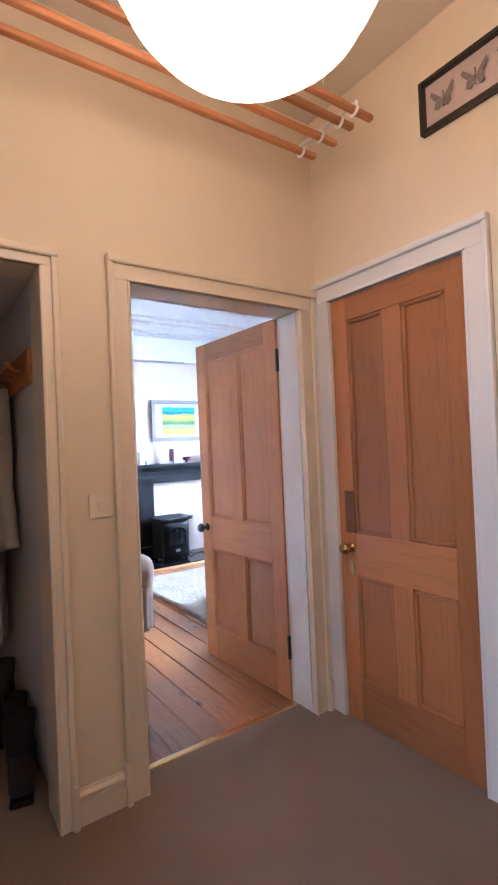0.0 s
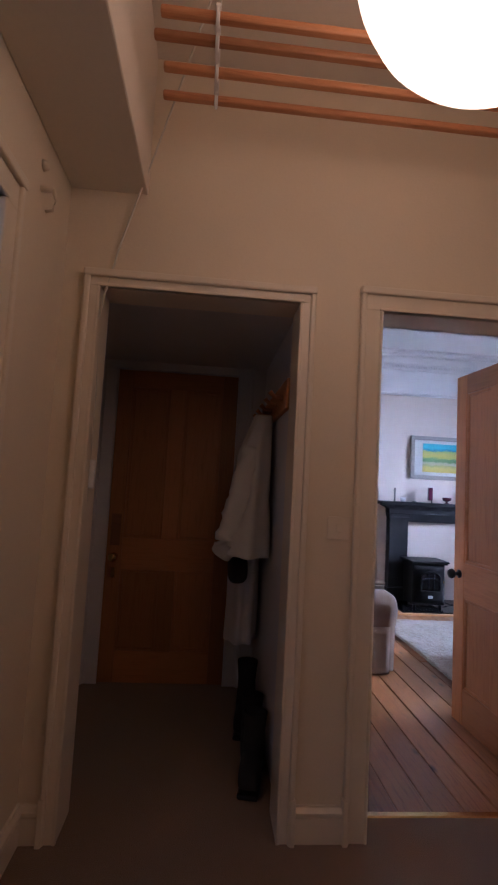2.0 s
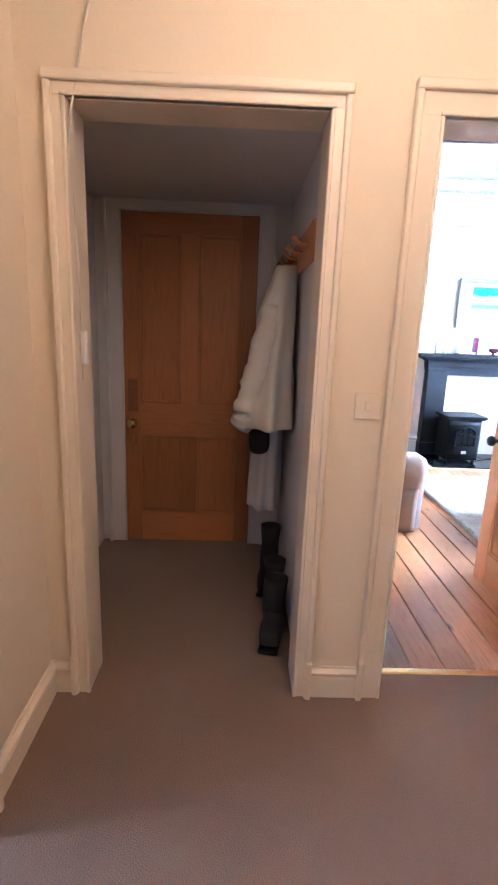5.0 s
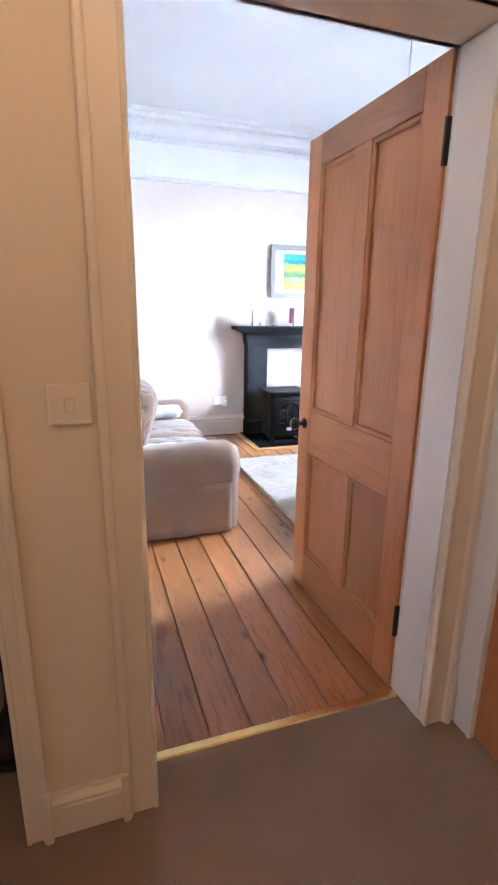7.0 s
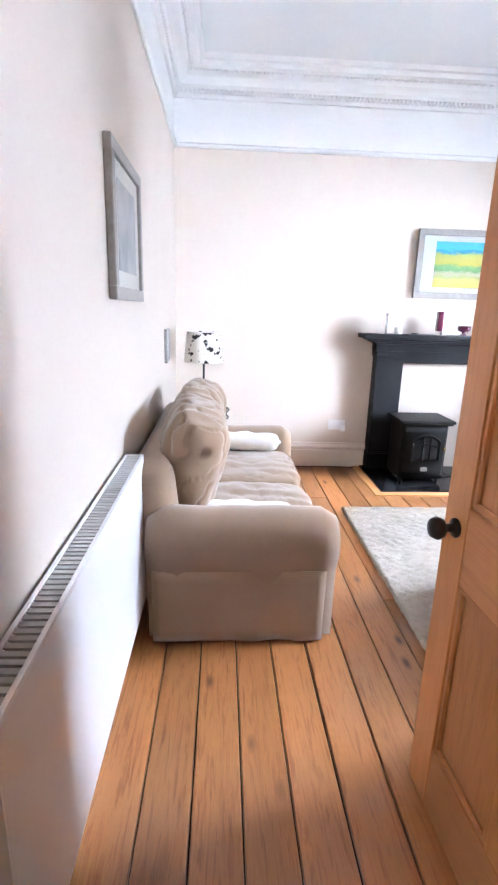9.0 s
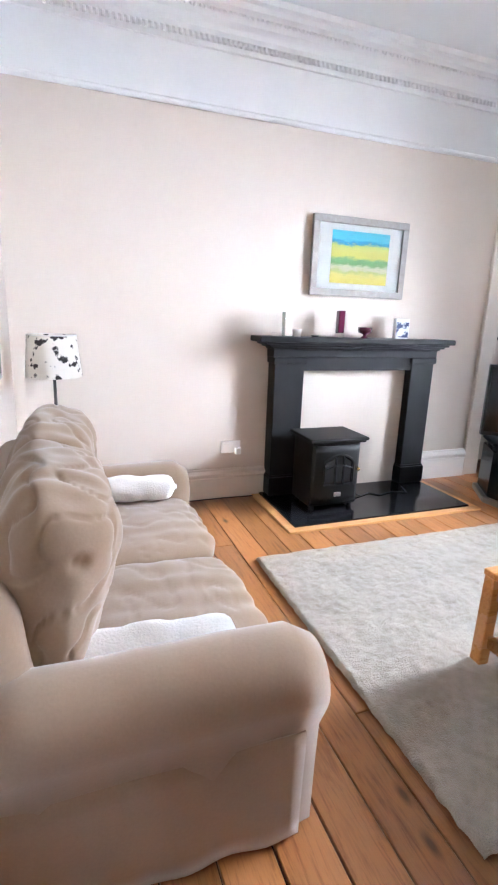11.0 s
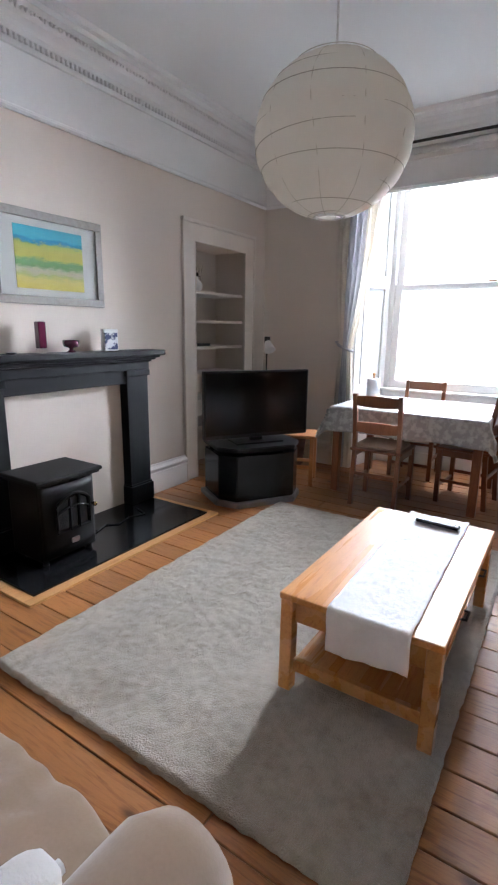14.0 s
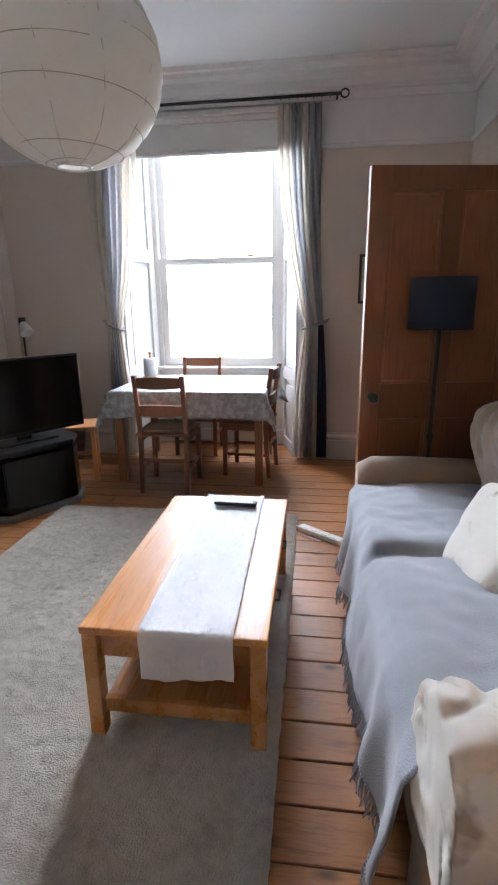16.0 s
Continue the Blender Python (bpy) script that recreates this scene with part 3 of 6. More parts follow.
# linings and architraves of the openings
def casing(name, axis, face, out, a, b, head, depth, mat, wide=0.075, label="painted architrave round an opening", foot=0.0, liner=True):
    """Lining boards and a moulded architrave. axis: the way the wall runs; face: the wall's face; out: +1 or -1, the side it faces."""
    bm = bmesh.new()

    def slab(u0, u1, w0, w1, z0, z1, edge=0.004):
        lo, hi = sorted((face + out * w0, face + out * w1))
        if axis == "x":
            box(u0, u1, lo, hi, z0, z1, edge, bm)
        else:
            box(lo, hi, u0, u1, z0, z1, edge, bm)

    r = 0.012
    for u0, u1, s in ((a - wide, a + r, -1), (b - r, b + wide, 1)):
        slab(u0, u1, 0, 0.018, foot, head + wide - 0.003)
        ue = u0 if s < 0 else u1
        eo = ue + s * 0.002
        slab(min(eo, eo - s * 0.022), max(eo, eo - s * 0.022), 0.0003, 0.030, foot, head + wide + 0.004, 0.006)
        ui = u1 if s < 0 else u0
        ui -= s * 0.003
        slab(min(ui, ui + s * 0.013), max(ui, ui + s * 0.013), 0.0003, 0.022, foot, head - r, 0.004)
        slab(ue - 0.014 if s > 0 else ue - 0.006, ue + 0.006 if s > 0 else ue + 0.014, 0, 0.036, foot, 0.16, 0.004)
    slab(a - wide + 0.02, b + wide - 0.02, 0, 0.0195, head - r, head + wide)
    slab(a - wide - 0.004, b + wide + 0.004, 0, 0.036, head + wide - 0.022, head + wide + 0.008, 0.006)
    slab(a, b, 0, 0.025, head - r, head - r + 0.012, 0.004)
    if liner:
        slab(a - 0.001, a + 0.014, -depth, 0.001, foot, head)
        slab(b - 0.014, b + 0.001, -depth, 0.001, foot, head)
        slab(a + 0.014, b - 0.014, -depth, 0.001, head - 0.014, head + 0.001)
    return setting(name, bm, mat, label)


casing("trim_corridor_opening", "x", 0.0, -1, -1.15, -0.35, 2.016, 0.16, "hall_trim", 0.045, "cream painted architrave of the corridor opening")
casing("trim_living_door", "x", 0.0, -1, -0.045, 0.86, 2.01, 0.16, "hall_trim", 0.074, "cream painted architrave of the living room door")
casing("trim_living_door_inside", "x", 0.16, 1, -0.045, 0.86, 2.01, 0.0, "white_gloss", 0.08, "white painted architrave inside the living room", liner=False)
casing("trim_side_room", "y", -1.28, 1, -1.34, -0.565, 2.02, 0.13, "hall_trim", 0.085, "cream painted architrave of the side room door")
casing("trim_closed_door", "y", 0.97, -1, -0.83, -0.09, 2.04, 0.06, "white_gloss", 0.085, "white painted architrave of the closed hall door")
casing("trim_corridor_door", "x", 1.35, -1, -1.314, -0.506, 2.0, 0.05, "corridor_wall", 0.085, "white painted architrave of the corridor door")
casing("trim_press_door", "x", 0.16, 1, 3.34, 4.18, 2.0, 0.08, "beige_trim", 0.085, "beige painted architrave of the press door")
casing("trim_alcove", "x", FIRE_Y, -1, 3.54, 4.31, 2.04, 0.0, "beige_trim", 0.15, "beige painted architrave round the shelved alcove", liner=False)
setting("trim_white_reveal", box(0.838, 0.847, 0.012, 0.15, 0.01, 1.99), "white_gloss", "white painted door reveal")


# skirtings
def skirting(name, x0, y0, x1, y1, high, mat, label, thick=0.02):
    """A moulded skirting board on the left of the line from one point to the other."""
    a, b = Vector((x0, y0, 0)), Vector((x1, y1, 0))
    d = b - a
    prof = [(0, 0), (thick, 0), (thick, high * 0.70), (thick * 0.72, high * 0.725), (thick * 0.72, high * 0.76), (thick * 1.15, high * 0.80), (thick * 1.15, high * 0.86), (thick * 0.5, high * 0.95), (thick * 0.45, high), (0, high)]
    turn = Matrix.Translation(a) @ Matrix.Rotation(math.atan2(d.y, d.x) - math.pi / 2, 4, "Z")
    return setting(name, extruded([(-x, z) for x, z in prof], d.length, m=turn), mat, label)


skirting("baseboard_pier", -0.12, -0.001, -0.30, -0.001, 0.13, "hall_trim", "cream hall skirting")
skirting("baseboard_pier_side", -1.20, -0.001, -1.28, -0.001, 0.13, "hall_trim", "cream hall skirting")
skirting("baseboard_side_door", -1.279, 0.0, -1.279, -0.48, 0.13, "hall_trim", "cream hall skirting")
skirting("baseboard_corner", 0.97, -0.001, 0.945, -0.001, 0.13, "hall_trim", "cream hall skirting")
skirting("baseboard_corridor", -0.336, 1.35, -0.336, 0.16, 0.13, "corridor_wall", "white corridor skirting")
skirting("baseboard_hall_east", 0.969, -2.6, 0.969, -0.915, 0.13, "hall_trim", "cream hall skirting")
skirting("baseboard_west", LEFT_X + 0.001, 0.16, LEFT_X + 0.001, FIRE_Y, 0.22, "beige_trim", "deep beige moulded skirting", -0.032)
skirting("baseboard_north_west", LEFT_X, FIRE_Y - 0.001, 1.50, FIRE_Y - 0.001, 0.22, "beige_trim", "deep beige moulded skirting", -0.032)
skirting("baseboard_north_east", 2.86, FIRE_Y - 0.001, 3.39, FIRE_Y - 0.001, 0.24, "white_gloss", "deep white moulded skirting", -0.032)
skirting("baseboard_north_corner", 4.46, FIRE_Y - 0.001, WIN_X, FIRE_Y - 0.001, 0.24, "white_gloss", "deep white moulded skirting", -0.032)
skirting("baseboard_window_north", WIN_X - 0.001, FIRE_Y, WIN_X - 0.001, 2.93, 0.24, "beige_trim", "deep beige moulded skirting", -0.032)
skirting("baseboard_window_south", WIN_X - 0.001, 1.36, WIN_X - 0.001, 0.16, 0.24, "beige_trim", "deep beige moulded skirting", -0.032)
skirting("baseboard_south", 3.25, 0.161, 0.95, 0.161, 0.22, "beige_trim", "deep beige moulded skirting", -0.032)
skirting("baseboard_side_room", -4.5, 0.159, -1.41, 0.159, 0.15, "white_gloss", "white skirting", -0.02)

# frieze, picture rail and cornice of the living room
FR = 2.50
for nm, bx in (("frieze_north", box(LEFT_X, WIN_X, FIRE_Y - 0.004, FIRE_Y, FR, ROOM_TOP)), ("frieze_west", box(LEFT_X, LEFT_X + 0.004, 0.165, FIRE_Y - 0.005, FR, ROOM_TOP)),
               ("frieze_east", box(WIN_X - 0.004, WIN_X, 0.165, FIRE_Y - 0.005, FR, ROOM_TOP)), ("frieze_south", box(LEFT_X + 0.005, WIN_X - 0.005, 0.16, 0.164, FR, ROOM_TOP))):
    setting(nm, bx, "white", "white painted frieze under the cornice")
RAIL = [(0, 0), (0.012, 0.0), (0.022, 0.012), (0.022, 0.024), (0.01, 0.034), (0, 0.036)]
CORN = [(0, 0), (0.02, 0), (0.03, 0.02), (0.03, 0.045), (0.045, 0.05), (0.05, 0.075), (0.075, 0.09), (0.11, 0.105), (0.13, 0.13), (0.19, 0.14), (0.20, 0.165), (0.225, 0.17), (0.23, 0.2), (0, 0.2)]


def round_room(profile, z):
    """A moulding run along the four walls of the living room."""
    bm = bmesh.new()
    runs = [((LEFT_X + 0.004, FIRE_Y - 0.004), 0, WIN_X - LEFT_X - 0.008, 180), ((LEFT_X + 0.004, 0.164), 90, FIRE_Y - 0.168, 0),
            ((WIN_X - 0.004, FIRE_Y - 0.004), 270, FIRE_Y - 0.168, 180), ((LEFT_X + 0.004, 0.164), 0, WIN_X - LEFT_X - 0.008, 0)]
    for (x, y), way, length, _ in runs:
        d = Vector((math.cos(radians(way)), math.sin(radians(way)), 0))
        inward = {0: Vector((0, 1, 0)) if y < 1 else Vector((0, -1, 0)), 90: Vector((1, 0, 0)), 270: Vector((-1, 0, 0))}[way]
        m = Matrix(((inward.x, d.x, 0, x), (inward.y, d.y, 0, y), (0, 0, 1, z), (0, 0, 0, 1)))
        extruded(profile, length, bm, m)
    bmesh.ops.recalc_face_normals(bm, faces=bm.faces[:])
    return bm


setting("picture_rail", round_room(RAIL, FR - 0.02), "white", "white moulded picture rail")
setting("cornice", round_room(CORN, ROOM_TOP - 0.2), "white", "white moulded plaster cornice")
orn = bmesh.new()
for k in range(150):
    s = 0.03 + k * 0.0325
    if s < WIN_X - LEFT_X - 0.1:
        box(LEFT_X + s, LEFT_X + s + 0.018, FIRE_Y - 0.052, FIRE_Y - 0.03, ROOM_TOP - 0.178, ROOM_TOP - 0.15, 0.003, orn, rounds=1)
    if s < FIRE_Y - 0.3:
        box(LEFT_X + 0.03, LEFT_X + 0.052, 0.2 + s, 0.218 + s, ROOM_TOP - 0.178, ROOM_TOP - 0.15, 0.003, orn, rounds=1)
tagged(single("cornice_dentils", orn, "white", "small plaster dentils along the cornice", "moulding", kind="structure"))
leaf = bmesh.new()
rnd = random.Random(4)
for k in range(88):
    s = 0.05 + k * 0.056
    for n, (lx, ly, way) in enumerate(((LEFT_X + s, FIRE_Y - 0.145, 0), (LEFT_X + 0.145, 0.2 + s, 1))):
        if (n == 0 and s > WIN_X - LEFT_X - 0.2) or (n == 1 and s > FIRE_Y - 0.4):
            continue
        for q in (-0.012, 0.012):
            dx, dy = (q, 0) if way == 0 else (0, q)
            turn = Matrix.Translation((lx + dx, ly + dy, ROOM_TOP - 0.068 + rnd.uniform(-0.003, 0.003))) @ Matrix.Rotation(rnd.uniform(-0.6, 0.6), 4, "Y") @ Matrix.Diagonal((0.011, 0.011, 0.02, 1))
            e = bmesh.new()
            bmesh.ops.create_icosphere(e, subdivisions=1, radius=1, matrix=turn)
            merged(leaf, e)
single("cornice_leaves", leaf, "white", "small plaster leaf ornaments along the cornice", "moulding", kind="structure")

# window recess: shutter cases, apron, sill, sashes
WY0, WY1, SX = 1.575, 2.825, 5.16


def window_recess():
    win = thing("window_1", "tall white sash window with two panes in a deep recess", "window", kind="structure")
    def panelled(name, y_in, y_out, s):
        b = bmesh.new()
        a, c = Vector((WIN_X + 0.0, y_in, 0)), Vector((SX, y_out, 0))
        d = (c - a).normalized()
        nrm = Vector((-d.y, d.x, 0)) * s
        ln = (c - a).length
        m = Matrix(((d.x, nrm.x, 0, a.x), (d.y, nrm.y, 0, a.y), (0, 0, 1, 0), (0, 0, 0, 1)))
        box(0, ln, -0.02, 0.0, 0.0, 2.76, 0, b, m)
        for z0, z1 in ((0.0, 0.1), (0.66, 0.78), (1.72, 1.84), (2.64, 2.76)):
            box(0, ln, 0, 0.02, z0, z1, 0.004, b, m)
        for u0, u1 in ((0, 0.08), (ln - 0.08, ln)):
            box(u0, u1, 0, 0.0195, 0, 2.76, 0.004, b, m)
        for z0, z1 in ((0.14, 0.62), (0.82, 1.68), (1.88, 2.60)):
            box(0.11, ln - 0.11, 0, 0.012, z0, z1, 0.008, b, m)
        bmesh.ops.recalc_face_normals(b, faces=b.faces[:])
        part(name, b, "white_gloss", win, "cream white panelled shutter case")
    panelled("shutter_case", 1.432, WY0, 1)
    panelled("shutter_case", 2.963, WY1, -1)
    ap = box(SX - 0.02, SX + 0.02, WY0 - 0.02, WY1 + 0.02, 0, 0.73)
    for y0, y1 in ((WY0 + 0.05, 2.1), (2.19, WY1 - 0.05)):
        box(SX - 0.034, SX - 0.02, y0, y1, 0.2, 0.6, 0.01, ap)
    box(SX - 0.045, SX - 0.02, WY0, WY1, 0, 0.14, 0.006, ap)
    part("apron", ap, "white_gloss", win, "white panelled board under the window")
    part("window_sill", box(SX - 0.06, SX + 0.16, WY0 - 0.01, WY1 + 0.01, 0.73, 0.765, 0.01), "white_gloss", win)
    fr = bmesh.new()
    box(SX, SX + 0.14, WY0 - 0.02, WY0 + 0.06, 0.765, 2.76, 0.004, fr), box(SX, SX + 0.14, WY1 - 0.06, WY1 + 0.02, 0.765, 2.76, 0.004, fr)
    box(SX, SX + 0.14, WY0 + 0.06, WY1 - 0.06, 2.69, 2.76, 0.004, fr)
    box(SX - 0.02, SX, WY0 + 0.0, WY1, 2.715, 2.756, 0.006, fr)
    part("window_frame", fr, "white_gloss", win)
    def sash(name, x, z0, z1, low, top):
        s = bmesh.new()
        a, b = WY0 + 0.06, WY1 - 0.06
        box(x, x + 0.045, a, a + 0.065, z0, z1, 0.004, s), box(x, x + 0.045, b - 0.065, b, z0, z1, 0.004, s)
        box(x, x + 0.0445, a + 0.06, b - 0.06, z0, z0 + low, 0.004, s), box(x, x + 0.0445, a + 0.06, b - 0.06, z1 - top, z1, 0.004, s)
        o = part(name, s, "white_gloss", win, "white painted sliding sash")
        g = part("pane", box(x + 0.018, x + 0.024, a + 0.06, b - 0.06, z0 + low - 0.005, z1 - top + 0.005), "glass", o, "clear glass pane")
        g.visible_shadow = False
        return o
    sash("upper_sash", SX + 0.075, 1.71, 2.70, 0.05, 0.05)
    low = sash("lower_sash", SX + 0.02, 0.765, 1.765, 0.08, 0.05)
    part("sash_catch", box(SX + 0.005, SX + 0.03, 1.86, 1.94, 1.767, 1.785, 0.006), "brass", low, "small brass sash catch")
    head = bmesh.new()
    box(WIN_X, SX, 1.45, 2.945, 2.755, 2.77, 0, head)
    part("soffit", head, "white_gloss", win)
    pel = bmesh.new()
    for z0, z1, t in ((2.70, 2.74, 0.03), (2.74, 2.765, 0.045), (2.765, 2.785, 0.03)):
        box(WIN_X - t, WIN_X - 0.0045, 1.37, 3.025, z0, z1, 0.006, pel)
    part("window_head_moulding", pel, "white_gloss", win)
    for y in (1.37, 2.965):
        part("recess_trim", box(WIN_X - 0.022, WIN_X, y, y + 0.06, 0, 2.70, 0.006), "white_gloss", win)


window_recess()

# outside: the street, and a glowing board that stands in for sky and terrace
setting("ground", box(-200, 400, -300, 300, -9.2, -9.0), "street", "grey street far below the window")
# the board's strong glow also lights the room through the window
M["haze"] = glowing("glowing_overcast_backdrop", (0.92, 0.95, 1.0), 120.0)
# far panes glow much less, so they read as windows against the board
M["pane_far"] = glowing("glowing_far_window", (0.80, 0.85, 0.88), 1.15)
M["pane_grey"] = glowing("glowing_far_pane", (0.86, 0.88, 0.88), 1.45)
far = single("backdrop", box(45, 45.5, -26, 30, -9, 28), "haze", "glowing backdrop for the overcast sky and terrace across the street", kind="structure")
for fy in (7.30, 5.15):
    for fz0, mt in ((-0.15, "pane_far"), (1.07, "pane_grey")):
        part("window", box(44.9, 45.0, fy - 0.45, fy + 0.45, fz0 - 0.5, fz0 + 0.5), mt, far, "glowing far window pane on the backdrop")

# ---------------------------------------------------------------- doors
def panel_door(name, w, h, at, label, knob_at=0.06, knob_mat="brass", plates=True, hinges=True, knob_z=0.83, wood="door", cross="door_cross"):
    """A four-panel pine door: hinge line at the origin, the leaf along x."""
    d = thing(name, label, "door", at, kind="structure")
    t, s = 0.02, 0.105
    lo, mid0, mid1, top = 0.20, 0.70, 0.90, h - 0.115
    for x0 in (0, w - s):
        part("stile", box(x0, x0 + s, -t, t, 0.006, h, 0.003), wood, d)
    for z0, z1 in ((0.006, lo), (mid0, mid1), (top, h)):
        part("rail", box(s, w - s, -t + 0.0005, t - 0.0005, z0, z1, 0.003), cross, d)
    c = w / 2
    for z0, z1 in ((lo, mid0), (mid1, top)):
        part("muntin", box(c - 0.05, c + 0.05, -t + 0.0004, t - 0.0004, z0, z1, 0.003), wood, d)
        for x0, x1 in ((s, c - 0.05), (c + 0.05, w - s)):
            b = box(x0 - 0.002, x1 + 0.002, -0.005, 0.005, z0 - 0.002, z1 + 0.002)
            for y in (-1, 1):
                for u0, u1, v0, v1 in ((x0, x0 + 0.018, z0, z1), (x1 - 0.018, x1, z0, z1), (x0, x1, z0, z0 + 0.018), (x0, x1, z1 - 0.018, z1)):
                    box(u0, u1, min(y * 0.004, y * 0.0165), max(y * 0.004, y * 0.0165), v0, v1, 0.004, b, rounds=1)
            part("panel", b, wood, d)
    for y in (-1, 1):
        k = lathe([(0.0, 0.0), (0.024, 0.0), (0.024, 0.006), (0.010, 0.010), (0.010, 0.028), (0.024, 0.036), (0.029, 0.05), (0.022, 0.064), (0.0, 0.068)], seg=18)
        part("door_knob", k, knob_mat, d, "round metal door knob", True, pose(w - knob_at, y * t, knob_z, -90 * y))
        if plates:
            part("finger_plate", box(w - knob_at - 0.03, w - knob_at + 0.03, min(y * t, y * (t + 0.003)), max(y * t, y * (t + 0.003)), knob_z + 0.07, knob_z + 0.27, 0.0012), "chest", d, "dark finger plate")
            part("keyhole_plate", box(w - knob_at - 0.012, w - knob_at + 0.012, min(y * t, y * (t + 0.004)), max(y * t, y * (t + 0.004)), knob_z - 0.13, knob_z - 0.07, 0.0015), knob_mat, d)
    if hinges:
        for z in (0.28, h - 0.22):
            hb = box(-0.006, 0.004, -t - 0.004, t + 0.004, z - 0.06, z + 0.06, 0.001)
            rod((-0.008, -t - 0.006, z - 0.06), (-0.008, -t - 0.006, z + 0.06), 0.008, bm=hb)
            part("hinge", hb, "iron", d, "black iron hinge")
    return d


panel_door("door_1", 0.81, 2.0, pose(0.853, 0.172, 0, 0, 0, 92.0), "open stripped pine four-panel door to the living room", knob_mat="iron", plates=False)
panel_door("door_2", 0.735, 2.03, pose(0.992, -0.828, 0, 0, 0, 90), "closed stripped pine four-panel door with brass knob", knob_at=0.08, hinges=False)
panel_door("door_3", 0.80, 1.99, pose(-0.51, 1.372, 0, 0, 0, 180), "closed stripped pine door at the corridor's end", knob_at=0.06, hinges=False, knob_z=0.78)
# backlit by the window; its shade is in the wood's colour
panel_door("door_4", 0.86, 1.99, pose(3.335, 0.19, 0, 0, 0, 100), "open pine door of the wall press, shade put into its colour", knob_mat="iron", plates=False, wood="dark_door", cross="dark_door")


# ---------------------------------------------------------------- hall
def paper_globe(name, at, r, mat, label, cord_top, lit=False, flat=1.0):
    g = thing(name, label, "ceiling lamp", Matrix.Translation(at) @ Matrix.Diagonal((1, 1, flat, 1)))
    cord_top = at[2] + (cord_top - at[2]) / flat
    b, rings, seg = bmesh.new(), 44, 64
    n = 11
    prof = []
    for i in range(rings + 1):
        a = math.pi * i / rings
        z = -math.cos(a)
        if abs(z) > 0.985:
            continue
        bulge = 1 + 0.012 * abs(math.sin(n * a))
        prof.append((r * math.sin(a) * bulge, r * z))
    vr = []
    for q, (rad, z) in enumerate(prof):
        vr.append([b.verts.new((rad * (1 + 0.006 * noise.noise(Vector((3 * math.cos(6.283 * k / seg), 3 * math.sin(6.283 * k / seg), 4 * z)))) * math.cos(6.283185 * k / seg),
                                rad * math.sin(6.283185 * k / seg), z)) for k in range(seg)])
    for lo, hi in zip(vr, vr[1:]):
        for k in range(seg):
            b.faces.new((lo[k], lo[(k + 1) % seg], hi[(k + 1) % seg], hi[k]))
    part("paper_shade", b, mat, g, smooth=True)
    for i in range(1, n):
        a = math.pi * i / n
        tilt = 0.05 * math.sin(i * 2.3)
        rr, zz = r * math.sin(a) * 1.004, -r * math.cos(a)
        pts = [(rr * math.cos(6.283185 * k / 48), rr * math.sin(6.283185 * k / 48), zz + tilt * rr * math.cos(6.283185 * k / 48 + i)) for k in range(48)]
        part("wire_rib", tube(pts, 0.0013, 5, closed=True), "rib" if not lit else mat, g)
    if not lit:
        for q in range(10):
            a = 6.283185 * q / 10 + 0.2
            part("paper_seam", tube([(r * 1.0015 * math.sin(s) * math.cos(a + 0.05 * math.sin(3 * s + q)), r * 1.0015 * math.sin(s) * math.sin(a + 0.05 * math.sin(3 * s + q)), -r * math.cos(s)) for s in (0.17 + 2.8 * j / 24 for j in range(25))], 0.0016, 5), "seam", g)
    top = r * 0.98
    part("lower_ring", tube([(0.17 * r * math.cos(6.283185 * k / 24), 0.17 * r * math.sin(6.283185 * k / 24), -top) for k in range(24)], 0.004, 6, closed=True), mat if lit else "white_gloss", g)
    fr = tube([(0.17 * r * math.cos(6.283185 * k / 24), 0.17 * r * math.sin(6.283185 * k / 24), top) for k in range(24)], 0.003, 6, closed=True)
    rod((-0.17 * r, 0, top), (0.17 * r, 0, top), 0.002, bm=fr)
    part("wire_ring", fr, "white_gloss", g)
    part("cord", rod((0, 0, top), (0, 0, cord_top - at[2] - 0.03), 0.004), "plastic", g, "thin lamp cord")
    part("ceiling_rose", lathe([(0.0, 0.0), (0.02, 0.0), (0.045, 0.025), (0.045, 0.035)], (0, 0, cord_top - at[2] - 0.035)), "plastic", g, smooth=True)
    return g


paper_globe("paper_lantern", (-0.164, -1.053, 2.392), 0.30, "lit_paper", "lit round white paper lantern hanging in the hall", HALL_TOP, True)


